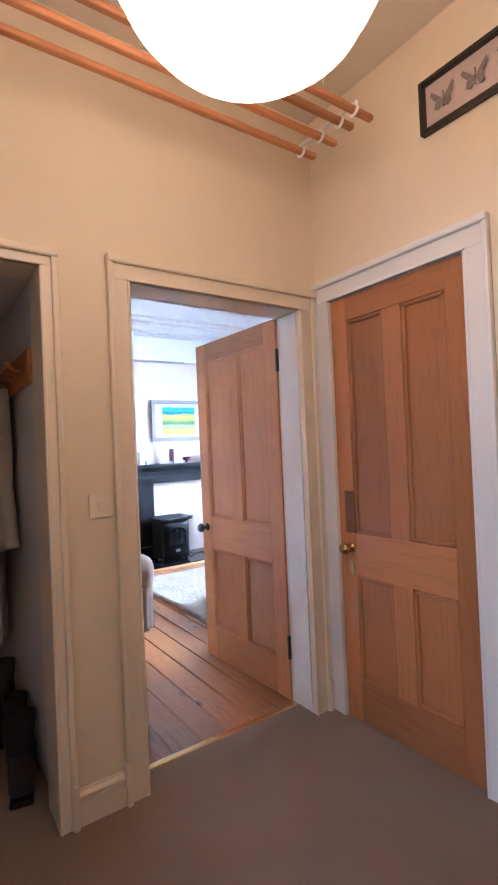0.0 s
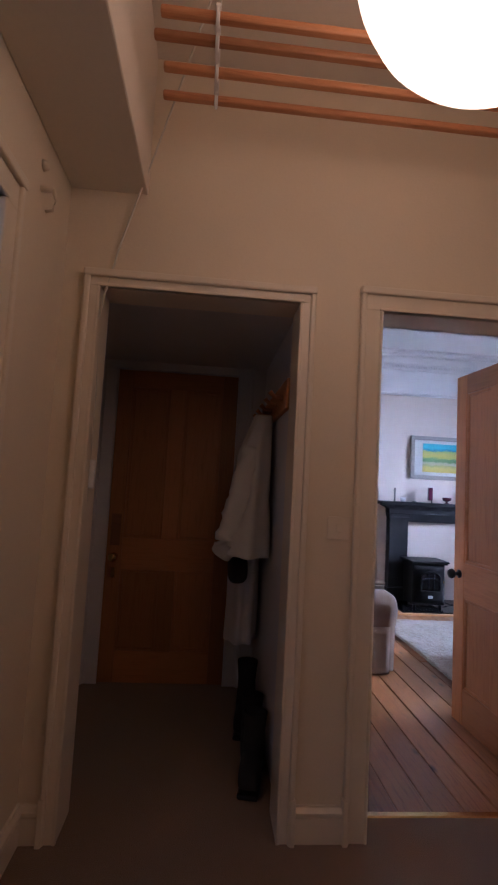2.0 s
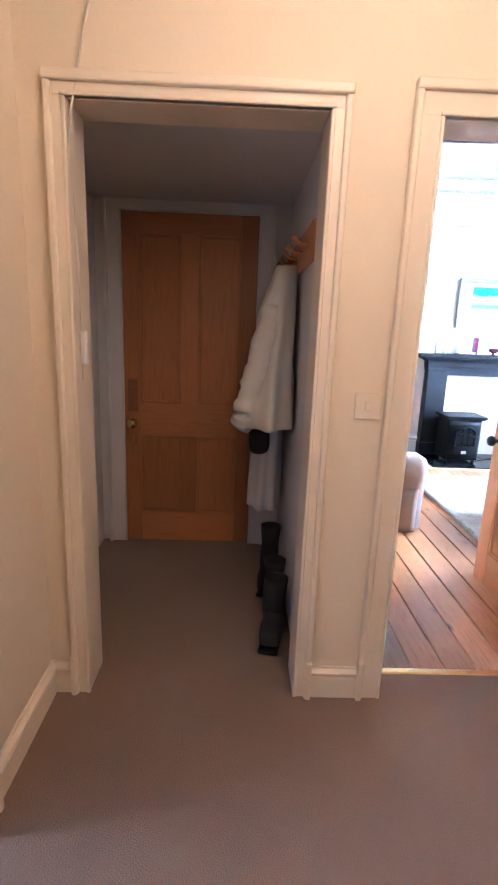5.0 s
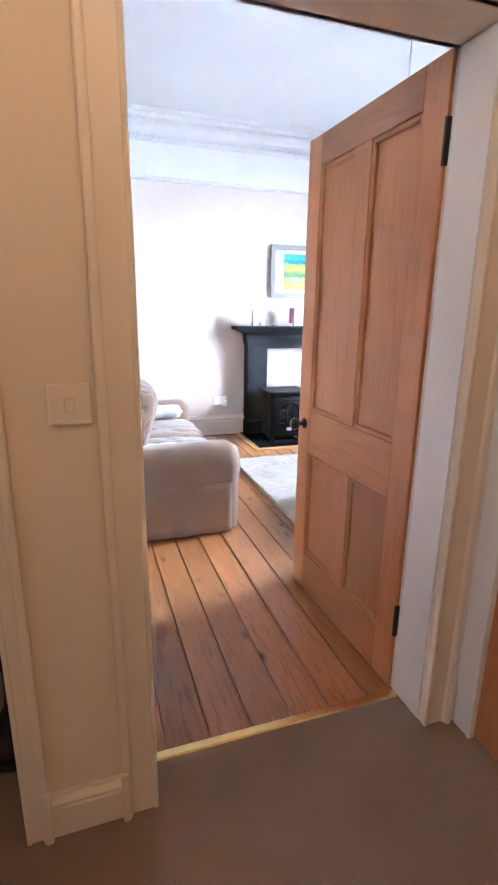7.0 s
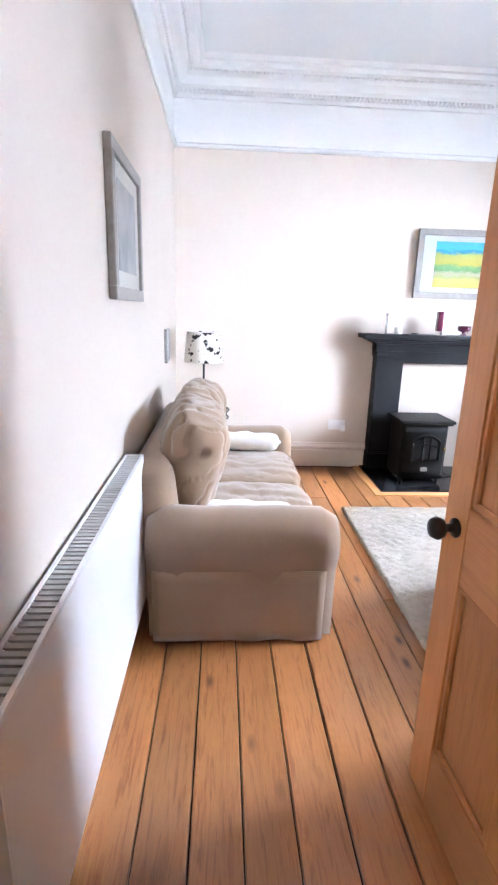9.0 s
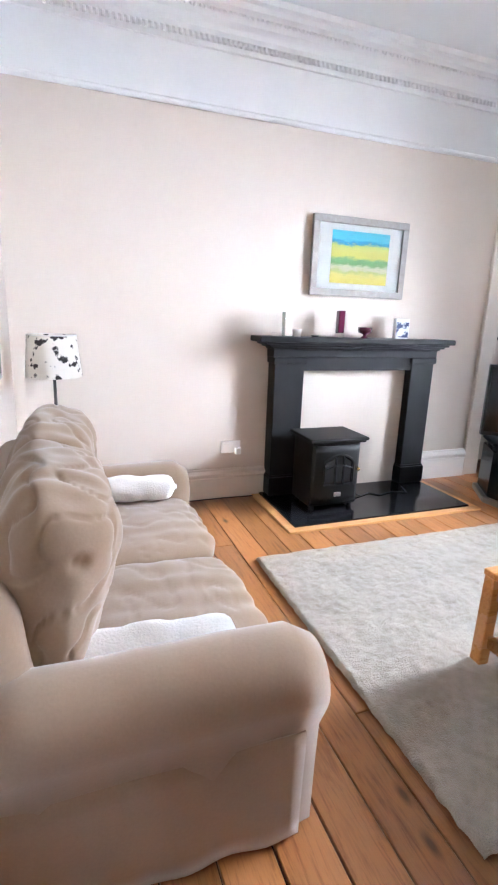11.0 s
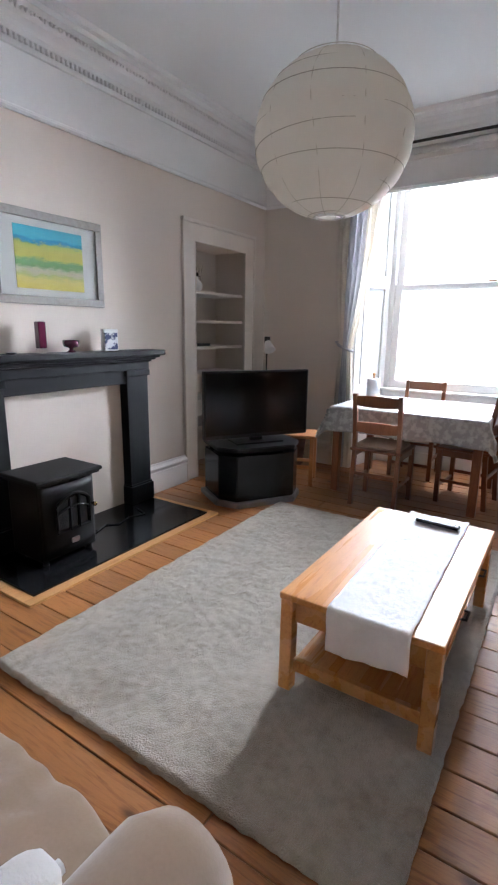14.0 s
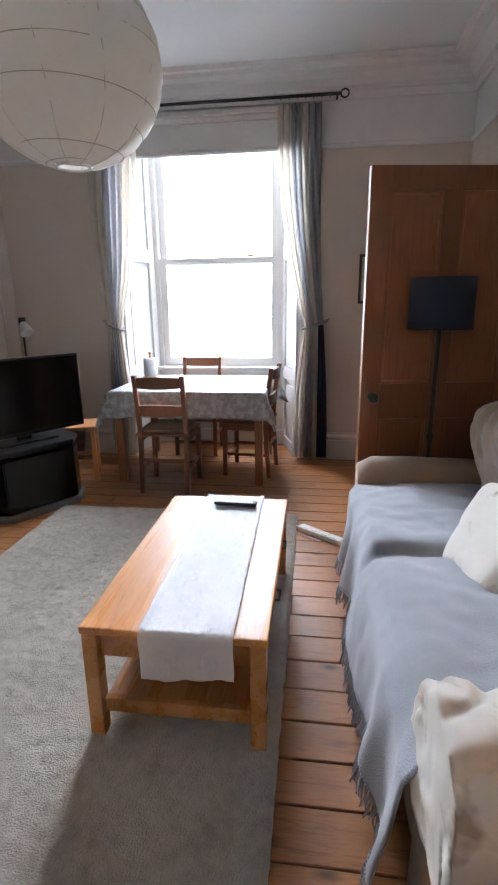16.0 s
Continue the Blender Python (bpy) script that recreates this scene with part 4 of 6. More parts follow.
def pulley_airer():
    a = thing("pulley_airer", "ceiling clothes airer with four pine rails", "clothes airer", pose(0, 0.015, 2.585))
    ys = (-0.30, -0.415, -0.525, -0.60)
    for y, dx in zip(ys, (0, 0.012, -0.006, 0.02)):
        part("rail", box(-0.915 + dx, 0.735 + dx, y - 0.014, y + 0.014, -0.012, 0.012, 0.007, rounds=3), "rail", a, "rounded pine rail")
    for x in (-0.735, 0.655):
        b = bmesh.new()
        box(x - 0.008, x + 0.008, -0.62, -0.28, 0.016, 0.028, 0.003, b)
        for y in ys:
            tube([(x, y + 0.021 * math.cos(q * 0.5236), 0.021 * math.sin(q * 0.5236)) for q in range(12)], 0.006, 6, b, closed=True)
        part("bracket", b, "white_gloss", a, "white iron bracket")
        part("rope", tube([(x, -0.45, 0.03), (x, -0.452, 0.2), (x, -0.45, 0.36)], 0.0035, 6), "coat", a)
    part("rope", tube([(-0.735, -0.45, 0.33), (-0.86, -0.25, 0.10), (-0.98, -0.07, -0.12), (-1.07, -0.035, -0.40), (-1.12, -0.03, -0.62), (-1.142, 0.0, -0.72), (-1.135, 0.03, -1.0), (-1.137, 0.03, -1.4)], 0.004, 6), "coat", a, "thin pull cord")
    part("pulley_wheel", lathe([(0, -0.012), (0.028, -0.012), (0.02, 0), (0.028, 0.012), (0, 0.012)], seg=20), "white_gloss", a, "", True, pose(-0.735, -0.45, 0.34, 90, 0, 0))
    part("cleat", box(-1.135, -1.115, 0.015, 0.045, -1.35, -1.24, 0.006), "white_gloss", a)


pulley_airer()


def cord_cleat():
    c = bmesh.new()
    rod((-1.279, -0.30, 2.20), (-1.24, -0.30, 2.20), 0.010, bm=c)
    tube([(-1.24, -0.30, 2.20), (-1.228, -0.30, 2.165), (-1.238, -0.30, 2.13), (-1.26, -0.30, 2.125)], 0.006, 8, c)
    single("wall_hook", c, "cream_wall", "cream painted iron hook on the hall wall", "hook", smooth=True)
    single("wall_peg", rod((-1.279, -0.30, 2.28), (-1.262, -0.30, 2.28), 0.018, 0.014), "cream_wall", "cream painted round peg on the hall wall", "peg", smooth=True)


cord_cleat()


def butterfly_frame():
    f = thing("butterfly_frame", "black box frame with three mounted butterflies", "picture frame", pose(0.969, -0.93, 2.635))
    w, h = 0.26, 0.105
    for u0, u1, v0, v1 in ((-w, w, h - 0.018, h), (-w, w, -h, -h + 0.018), (-w, -w + 0.018, -h + 0.018, h - 0.018), (w - 0.018, w, -h + 0.018, h - 0.018)):
        part("frame_bar", box(-0.03, 0, u0, u1, v0, v1, 0.003), "black_frame", f)
    part("backing", box(-0.006, -0.001, -w + 0.017, w - 0.017, -h + 0.017, h - 0.017), "pink_card", f, "dusty pink backing card")
    for k, y in enumerate((0.165, 0.035, -0.10)):
        b = bmesh.new()
        for s in (-1, 1):
            for pts in ([(0, 0.0), (0.045, 0.045), (0.052, 0.03), (0.03, 0.0)], [(0, 0.0), (0.03, -0.002), (0.036, -0.03), (0.014, -0.038)]):
                vs = [b.verts.new((-0.012 - 0.1 * abs(a), y + s * a, c)) for a, c in pts]
                b.faces.new(vs)
        rod((-0.011, y, -0.03), (-0.011, y, 0.03), 0.003, bm=b)
        part("mounted_butterfly", b, "wing", f, "grey-brown mounted butterfly")


butterfly_frame()


def plate(name, at, w, h, label, rocker=True, mat="plastic"):
    """A wall plate facing -y."""
    p = thing(name, label, "switch" if rocker else "socket", at)
    part("cover", box(-w / 2, w / 2, -0.009, 0, -h / 2, h / 2, 0.003), mat, p)
    if rocker:
        part("rocker", box(-0.012, 0.012, -0.014, -0.008, -0.016, 0.016, 0.003), mat, p)
    else:
        for x in (-w / 4, w / 4):
            part("socket_face", box(x - 0.024, x + 0.024, -0.011, -0.008, -0.02, 0.02, 0.002), mat, p)
            part("rocker", box(x - 0.006, x + 0.006, -0.014, -0.01, 0.022, 0.034, 0.002), mat, p)
    return p


plate("light_switch", pose(-0.175, -0.0005, 1.135), 0.088, 0.088, "cream square light switch on the hall pier", mat="hall_trim")
sock = plate("wall_socket", pose(1.235, FIRE_Y - 0.0005, 0.38), 0.146, 0.088, "white double wall socket above the skirting", False)
single("mains_plug", box(1.26, 1.30, FIRE_Y - 0.055, FIRE_Y - 0.014, 0.33, 0.38, 0.008), "plastic", "white plug in the wall socket", "plug")
tagged(single("floor_cable", tube([(1.47, FIRE_Y - 0.06, 0.008), (1.20, FIRE_Y - 0.045, 0.008), (0.95, FIRE_Y - 0.05, 0.008), (0.8, FIRE_Y - 0.04, 0.008), (0.5, FIRE_Y - 0.06, 0.008)], 0.004, 6), "black_gloss", "thin dark cable along the skirting", "cable"))


# ---------------------------------------------------------------- corridor: coats
def coat_rail():
    r = thing("coat_rail", "pine coat rail with pegs on the corridor wall", "coat rail", pose(-0.336, 0.78, 1.70))
    part("board", box(-0.022, 0, -0.5, 0.5, -0.07, 0.07, 0.006), "rail", r)
    for k in range(5):
        y = -0.4 + 0.2 * k
        part("peg", tube([(-0.02, y, -0.01), (-0.06, y, -0.005), (-0.085, y, 0.02)], [0.010, 0.009, 0.012], 10), "rail", r, "turned pine peg", True)


coat_rail()


def garment(name, top, bottom, rings, label, mat, seed, centre, sleeves=()):
    """A hanging garment: cross sections (height, half width, half depth) with folds that deepen downwards."""
    g = thing(name, label, "coat", Matrix.Translation(centre))
    b, seg, vr = bmesh.new(), 56, []
    steps = 40
    zs, ws, ds, xo = zip(*rings)
    for i in range(steps + 1):
        z = top + (bottom - top) * i / steps
        w, d, o = (float(np.interp(-z, [-q for q in zs], s)) for s in (ws, ds, xo))
        k = 0.16 * (i / steps) ** 0.7
        ring = []
        for q in range(seg):
            a = 6.283185 * q / seg
            f = 1 + k * (0.6 * math.sin(7 * a + seed + 0.6 * math.sin(3 * z)) + 0.6 * noise.noise(Vector((2 * math.cos(a) + seed, 2 * math.sin(a), 2.5 * z))))
            ring.append(b.verts.new((o + d * f * math.cos(a), w * f * math.sin(a), z)))
        vr.append(ring)
    for lo, hi in zip(vr, vr[1:]):
        for q in range(seg):
            b.faces.new((lo[q], hi[q], hi[(q + 1) % seg], lo[(q + 1) % seg]))
    b.faces.new(vr[0]), b.faces.new(vr[-1][::-1])
    part("body", b, mat, g, smooth=True)
    for pts, radii in sleeves:
        fine, rr = [], []
        for (p, q), (r0, r1) in zip(zip(pts, pts[1:]), zip(radii, radii[1:])):
            for s in range(8):
                u = s / 8
                fine.append(Vector(p).lerp(Vector(q), u) + 0.006 * Vector((math.sin(9 * u + p[2] * 20), math.cos(7 * u), 0)))
                rr.append((r0 + (r1 - r0) * u) * (1 + 0.06 * math.sin(23 * u + 50 * p[2])))
        part("sleeve", tube(fine, rr, 16), mat, g, smooth=True)
    return g


garment("hooded_coat", 1.66, 0.92, [(1.66, 0.05, 0.05, -0.04), (1.55, 0.11, 0.07, -0.06), (1.45, 0.17, 0.09, -0.08), (1.2, 0.19, 0.10, -0.09), (0.92, 0.23, 0.13, -0.10)],
        "cream hooded coat hanging from the rail", "coat", 0.4, (-0.36, 0.78, 0.0),
        [([(-0.10, -0.12, 1.47), (-0.15, -0.14, 1.25), (-0.20, -0.13, 1.05), (-0.24, -0.12, 0.90)], [0.05, 0.062, 0.056, 0.055])])
garment("long_robe", 1.60, 0.40, [(1.60, 0.06, 0.05, -0.05), (1.45, 0.16, 0.06, -0.06), (0.9, 0.17, 0.08, -0.08), (0.40, 0.16, 0.09, -0.09)], "long pale robe hanging behind the coat", "corridor_wall", 2.0, (-0.36, 1.06, 0.0))


def shoulder_bag():
    g = thing("shoulder_bag", "small black bag hanging among the coats", "bag", pose(-0.50, 0.80, 0.76))
    part("pouch", pillow(0.10, 0.20, 0.16, 0.4, 0.006, 1.0, 10), "black_cloth", g, "black cloth pouch", True)
    part("strap", tube([(0.03, -0.06, 0.14), (0.08, -0.05, 0.4), (0.12, 0, 0.85), (0.08, 0.05, 0.4), (0.03, 0.06, 0.14)], 0.006, 6), "black_cloth", g)


shoulder_bag()


def boot(at, high, label):
    g = thing("boot", label, "boot", at, "boots under the coats")
    s = lathe([(0.0, 0.03), (0.05, 0.03), (0.052, 0.10), (0.046, high * 0.7), (0.055, high), (0.048, high), (0.042, high - 0.05), (0.0, high - 0.06)], seg=20)
    part("shaft", s, "black_cloth", g, smooth=True)
    f = pillow(0.23, 0.095, 0.10, 0.3, 0.003, 2.0, 8)
    f.transform(Matrix.Translation((-0.07, 0, 0.02)))
    part("foot", f, "black_cloth", g, smooth=True)
    part("sole", box(-0.19, 0.05, -0.045, 0.045, 0.0, 0.025, 0.01), "black_gloss", g)


boot(pose(-0.41, 0.40, 0.004, 0, 0, 78), 0.27, "black boot standing under the coats")
boot(pose(-0.40, 0.62, 0.004, 0, 0, 84), 0.25, "black boot standing beside its pair")
boot(pose(-0.41, 0.86, 0.004, 0, 0, 80), 0.33, "taller black boot standing under the coats")


# ---------------------------------------------------------------- living room: sofas
def sofa(name, length, at, label, arm_h=0.58):
    """A slipcovered two-seater with rolled arms: back at x 0, front at x 0.82, from y 0 to its length."""
    s = thing(name, label, "sofa", at)
    arm = []
    for k in range(25):
        a = radians(-60 + k * 300 / 24)
        arm.append((0.115 + 0.105 * -math.cos(a + math.pi / 2) * 0.95, arm_h - 0.115 + 0.112 * math.sin(a + math.pi / 2)))
    roll = [(0.055, 0.03), (0.05, 0.2), (0.045, arm_h - 0.24)]
    for k in range(17):
        a = radians(205 - k * 235 / 16)
        roll.append((0.105 + 0.105 * math.cos(a), arm_h - 0.11 + 0.11 * math.sin(a)))
    roll += [(0.205, arm_h - 0.2), (0.205, 0.03)]
    for y, flip in ((0, 1), (length, -1)):
        b = bmesh.new()
        n = 14
        rows = []
        for i in range(n + 1):
            u = i / n
            x = 0.02 + 0.79 * u
            sh = 1.0 if 0 < i < n else 0.86
            sag = 0.006 * noise.noise(Vector((5 * u, y, 0)))
            rows.append([b.verts.new((x + (0.012 * (1 if i == n else -1) if i in (0, n) else 0), y + flip * (0.115 + (py - 0.115) * sh + (0.01 * noise.noise(Vector((4 * u, 3 * pz, y + 1))))), (pz if pz < 0.05 else 0.3 + (pz - 0.3) * sh + sag)))
                         for py, pz in roll])
        for lo, hi in zip(rows, rows[1:]):
            for k in range(len(roll) - 1):
                b.faces.new((lo[k], lo[k + 1], hi[k + 1], hi[k]))
        b.faces.new(rows[0]), b.faces.new(rows[-1][::-1])
        bmesh.ops.recalc_face_normals(b, faces=b.faces[:])
        part("arm", b, "sofa", s, "rolled beige velvet arm", True)
    base = bmesh.new()
    def skirt(u, v):
        per = [(0.03, 0.05), (0.775, 0.05), (0.775, length - 0.05), (0.03, length - 0.05), (0.03, 0.05)]
        q = min(u * 4, 3.9999)
        i = int(q)
        x, y = (per[i][k] + (per[i + 1][k] - per[i][k]) * (q - i) for k in (0, 1))
        f = 0.003 * v * math.sin(u * 60) + 0.008 * v * noise.noise(Vector((u * 30, v, 2)))
        cx, cy = 0.40, length / 2
        return (x + f * (1 if x > cx else -1) * (abs(x - cx) > 0.36), y + f * (1 if y > cy else -1) * (abs(y - cy) > length / 2 - 0.06), 0.33 - v * 0.315)
    sheet(skirt, 96, 6, 0.006, base)
    box(0.05, 0.76, 0.07, length - 0.07, 0.05, 0.32, 0.02, base)
    part("base", base, "sofa", s, "slipcovered base with a loose skirt", True)
    bk = box(0.0, 0.20, 0.10, length - 0.10, 0.08, 0.74, 0.07, rounds=4)
    bk.transform(Matrix.Shear("XZ", 4, (0, 0)) @ Matrix.Rotation(radians(-7), 4, "Y"))
    part("back", bk, "sofa", s, "beige velvet back", True)
    cw = (length - 0.41) / 2
    for k in (0, 1):
        y = 0.205 + cw * (k + 0.5)
        c = pillow(0.62, cw - 0.004, 0.17, 0.22, 0.010, 3.0 + 5 * k + length, 44, 6.5)
        part("seat_cushion", c, "sofa", s, "creased beige velvet seat cushion", True, pose(0.50, y, 0.29))
        c = pillow(0.50, cw + 0.02, 0.32, 0.42, 0.015, 9.0 + 4 * k + length, 48, 7.0)
        part("back_cushion", c, "sofa", s, "plump creased beige back cushion", True, pose(0.32, y, 0.635, 0, -(75 + 5 * k), 4 - 8 * k))
    for x in (0.10, 0.74):
        for y in (0.12, length - 0.12):
            part("foot", box(x - 0.025, x + 0.025, y - 0.025, y + 0.025, 0.0, 0.06, 0.006), "chair", s)
    return s


sofa("sofa", 1.62, pose(-0.06, 1.53, 0) @ Matrix.Diagonal((0.92, 1, 1, 1)), "beige velvet two-seat sofa with rolled arms and slumped cushions")
sofa("sofa", 1.90, pose(2.96, 0.24, 0, 0, 0, 90), "beige velvet sofa half covered by a grey throw")


def bolster(at, label):
    b = bmesh.new()
    prof = []
    for i in range(25):
        u = i / 24
        r = 0.058 * (1 - (2 * abs(u - 0.5)) ** 9) ** 0.5 * (1 + 0.03 * math.sin(17 * u)) if 0 < u < 1 else 0.0
        prof.append((r, 0.44 * (u - 0.5)))
    lathe(prof, seg=28, bm=b)
    for v in b.verts:
        v.co += v.co.normalized() * 0.008 * noise.noise(v.co * 22)
    t = thing("bolster_cushion", label, "cushion", at, "white bolster cushions")
    part("cover", b, "bolster", t, smooth=True)
    part("button", lathe([(0, -0.006), (0.012, -0.006), (0.012, 0), (0, 0.004)], seg=14), "white", t, at=pose(0, 0, 0.222))


bolster(pose(0.39, 2.89, 0.51, 90, 0, 85), "white bolster cushion against the far sofa arm")
bolster(pose(0.33, 1.80, 0.48, 90, 0, 86), "white bolster cushion tucked beside the sofa arm")


def throw():
    t = thing("throw_blanket", "grey-blue woven throw with a fringe over the sofa", "blanket", pose(0, 0, 0))
    x0, x1 = 1.20, 2.82
    path = [(0.36, 0.50), (0.50, 0.475), (0.75, 0.47), (0.98, 0.475), (1.06, 0.46), (1.098, 0.40), (1.105, 0.28), (1.115, 0.12)]
    ls = [0.0]
    for p, q in zip(path, path[1:]):
        ls.append(ls[-1] + math.dist(p, q))
    def cloth(u, v):
        d = v * ls[-1]
        y, z = (float(np.interp(d, ls, [p[k] for p in path])) for k in (0, 1))
        x = x0 + (x1 - x0) * u
        hang = max(0.0, (v - 0.66) / 0.34)
        x += 0.02 * noise.noise(Vector((v * 4, u * 3, 7)))
        wr = 0.016 * noise.noise(Vector((x * 5, y * 6, z * 3))) + 0.008 * noise.noise(Vector((x * 16, y * 14, z * 9)))
        y += hang * 0.022 * math.sin(x * 17 + 2 * math.sin(x * 5)) + (0.02 * hang)
        crown = 0.02 * (1 - abs(2 * ((u * 2) % 1) - 1) ** 4) * (1 - hang)
        gap = -0.035 * math.exp(-((x - 2.06) / 0.03) ** 2) * (1 - hang)
        return (x, y + wr * hang, z + (wr + crown + gap) * (1 - hang) + 0.03 * noise.noise(Vector((x * 3, 5, 1))) * hang)
    part("cloth", sheet(cloth, 120, 60, 0.006), "throw", t, smooth=True)
    f = bmesh.new()
    r = random.Random(8)
    for k in range(190):
        u = k / 189
        x, y, z = cloth(u, 1.0)
        l = r.uniform(0.05, 0.085)
        tube([(x, y, z + 0.005), (x + r.uniform(-0.008, 0.008), y + r.uniform(0.0, 0.012), z - l * 0.5), (x + r.uniform(-0.015, 0.015), y + r.uniform(0, 0.02), max(0.006, z - l))], [0.0035, 0.003, 0.0022], 4, f)
    tagged(part("fringe", f, "throw", t, "knotted grey fringe"), kind="stuff")


throw()
c = pillow(0.37, 0.37, 0.14, 0.55, 0.008, 4.0, 24)
single("scatter_cushion", c, "cream_cloth", "white printed cushion leaning on the sofa back", "cushion", smooth=True, at=pose(1.98, 0.63, 0.53, -58, 8, 14))


def crumpled():
    b = bmesh.new()
    # across the arm and down its front
    over_arm = [(1.025, 0.32), (1.03, 0.48), (1.045, 0.55), (1.10, 0.592), (1.18, 0.598), (1.26, 0.58), (1.30, 0.51), (1.305, 0.46)]
    ls = [0.0]
    for p, q in zip(over_arm, over_arm[1:]):
        ls.append(ls[-1] + math.dist(p, q))
    def fn(u, v):
        x, z = (float(np.interp(u * ls[-1], ls, [p[k] for p in over_arm])) for k in (0, 1))
        y = 0.46 + 0.60 * min(1.0, v / 0.72)
        over = max(0.0, v - 0.72) / 0.28
        n = Vector((x * 6, (y + over * 0.3) * 6, z * 4))
        d = 0.028 * noise.noise(n) + 0.02 * noise.noise(n * 2.1) - 0.015 * max(0.0, 1 - 6 * abs(noise.noise(n * 1.3 + Vector((3, 1, 7))))) + 0.028
        out = (x - 1.18) / 0.17
        return (x + d * out, y + 0.012 * over + 0.5 * d * over, z - (z - 0.28) * 0.7 * over + d * (1 - over))
    sheet(fn, 80, 80, 0.004, b)
    single("crumpled_blanket", b, "cream_cloth", "crumpled cream printed cloth over the sofa arm", "blanket", smooth=True)


crumpled()


# ---------------------------------------------------------------- lamps and small tables
def corner_table_lamp():
    t = thing("wire_table", "round black wire side table behind the sofa", "side table", pose(0.09, 3.66, 0))
    for z, r in ((0.56, 0.20), (0.50, 0.195), (0.16, 0.15)):
        part("ring", tube([(r * math.cos(6.283185 * k / 40), r * math.sin(6.283185 * k / 40), z) for k in range(40)], 0.006, 8, closed=True), "iron", t)
    part("top", lathe([(0, 0.552), (0.195, 0.552), (0.195, 0.560), (0, 0.560)]), "glass", t, "clear glass top")
    for k in range(3):
        a = 2.1 * k + 0.4
        part("leg", tube([(0.2 * math.cos(a), 0.2 * math.sin(a), 0.56), (0.16 * math.cos(a), 0.16 * math.sin(a), 0.3), (0.15 * math.cos(a), 0.15 * math.sin(a), 0.16), (0.19 * math.cos(a), 0.19 * math.sin(a), 0.0)], 0.007, 8), "iron", t)
    l = thing("table_lamp", "black iron table lamp with a black and cream printed shade", "lamp", pose(0.09, 3.66, 0.562))
    part("base", lathe([(0, 0), (0.075, 0), (0.075, 0.008), (0.03, 0.02), (0.012, 0.03), (0, 0.03)]), "iron", l, smooth=True)
    part("stem", lathe([(0.009, 0.02), (0.009, 0.17), (0.016, 0.175), (0.016, 0.185), (0.009, 0.19), (0.008, 0.35), (0.018, 0.355), (0.018, 0.365), (0.007, 0.37), (0.007, 0.46), (0, 0.46)]), "iron", l, smooth=True)
    sh = bmesh.new()
    lathe([(0.150, 0.37), (0.128, 0.595), (0.125, 0.595), (0.147, 0.37)], seg=44, bm=sh)
    for f in [f for f in sh.faces if len(f.verts) > 4]:
        sh.faces.remove(f)
    part("shade", sh, "shade", l, "drum shade with black flower print", True)
    part("shade_ring", tube([(0.128 * math.cos(6.283185 * k / 40), 0.128 * math.sin(6.283185 * k / 40), 0.596) for k in range(40)], 0.003, 6, closed=True), "white_gloss", l)


corner_table_lamp()


def floor_lamp():
    l = thing("floor_lamp", "black floor lamp with a navy drum shade", "floor lamp", pose(3.10, 0.66, 0))
    part("base", lathe([(0, 0), (0.13, 0), (0.13, 0.012), (0.03, 0.03), (0, 0.03)]), "iron", l, smooth=True)
    part("pole", lathe([(0.012, 0.02), (0.012, 0.6), (0.02, 0.61), (0.02, 0.64), (0.011, 0.65), (0.011, 1.30), (0, 1.30)]), "iron", l, smooth=True)
    sh = lathe([(0.160, 1.20), (0.156, 1.45), (0.152, 1.45), (0.156, 1.20)], seg=44)
    for f in [f for f in sh.faces if len(f.verts) > 4]:
        sh.faces.remove(f)
    part("shade", sh, "navy", l, "navy cloth drum shade", True)
    part("spider", rod((-0.152, 0, 1.43), (0.152, 0, 1.43), 0.003), "iron", l)


floor_lamp()


def reading_lamp():
    l = thing("reading_lamp", "slim reading lamp with a small white head", "floor lamp", pose(4.34, 3.72, 0))
    part("base", lathe([(0, 0), (0.11, 0), (0.11, 0.012), (0.02, 0.025), (0, 0.025)]), "iron", l, smooth=True)
    part("pole", tube([(0, 0, 0.02), (0, 0, 1.12), (-0.01, -0.01, 1.2), (-0.04, -0.03, 1.22)], 0.009, 10), "iron", l)
    hd = lathe([(0.02, 0.0), (0.03, 0.02), (0.055, 0.11), (0.05, 0.11), (0.0, 0.05)], seg=24)
    part("head", hd, "white", l, "white cone lamp head", True, pose(-0.05, -0.035, 1.22, 150, 25, 0))
    part("collar", rod((-0.05, -0.035, 1.19), (-0.05, -0.035, 1.26), 0.028), "iron", l)


reading_lamp()
paper_globe("paper_lantern", (1.945, 2.012, 1.975), 0.27, "paper", "large unlit white paper globe lantern", ROOM_TOP, flat=0.95)


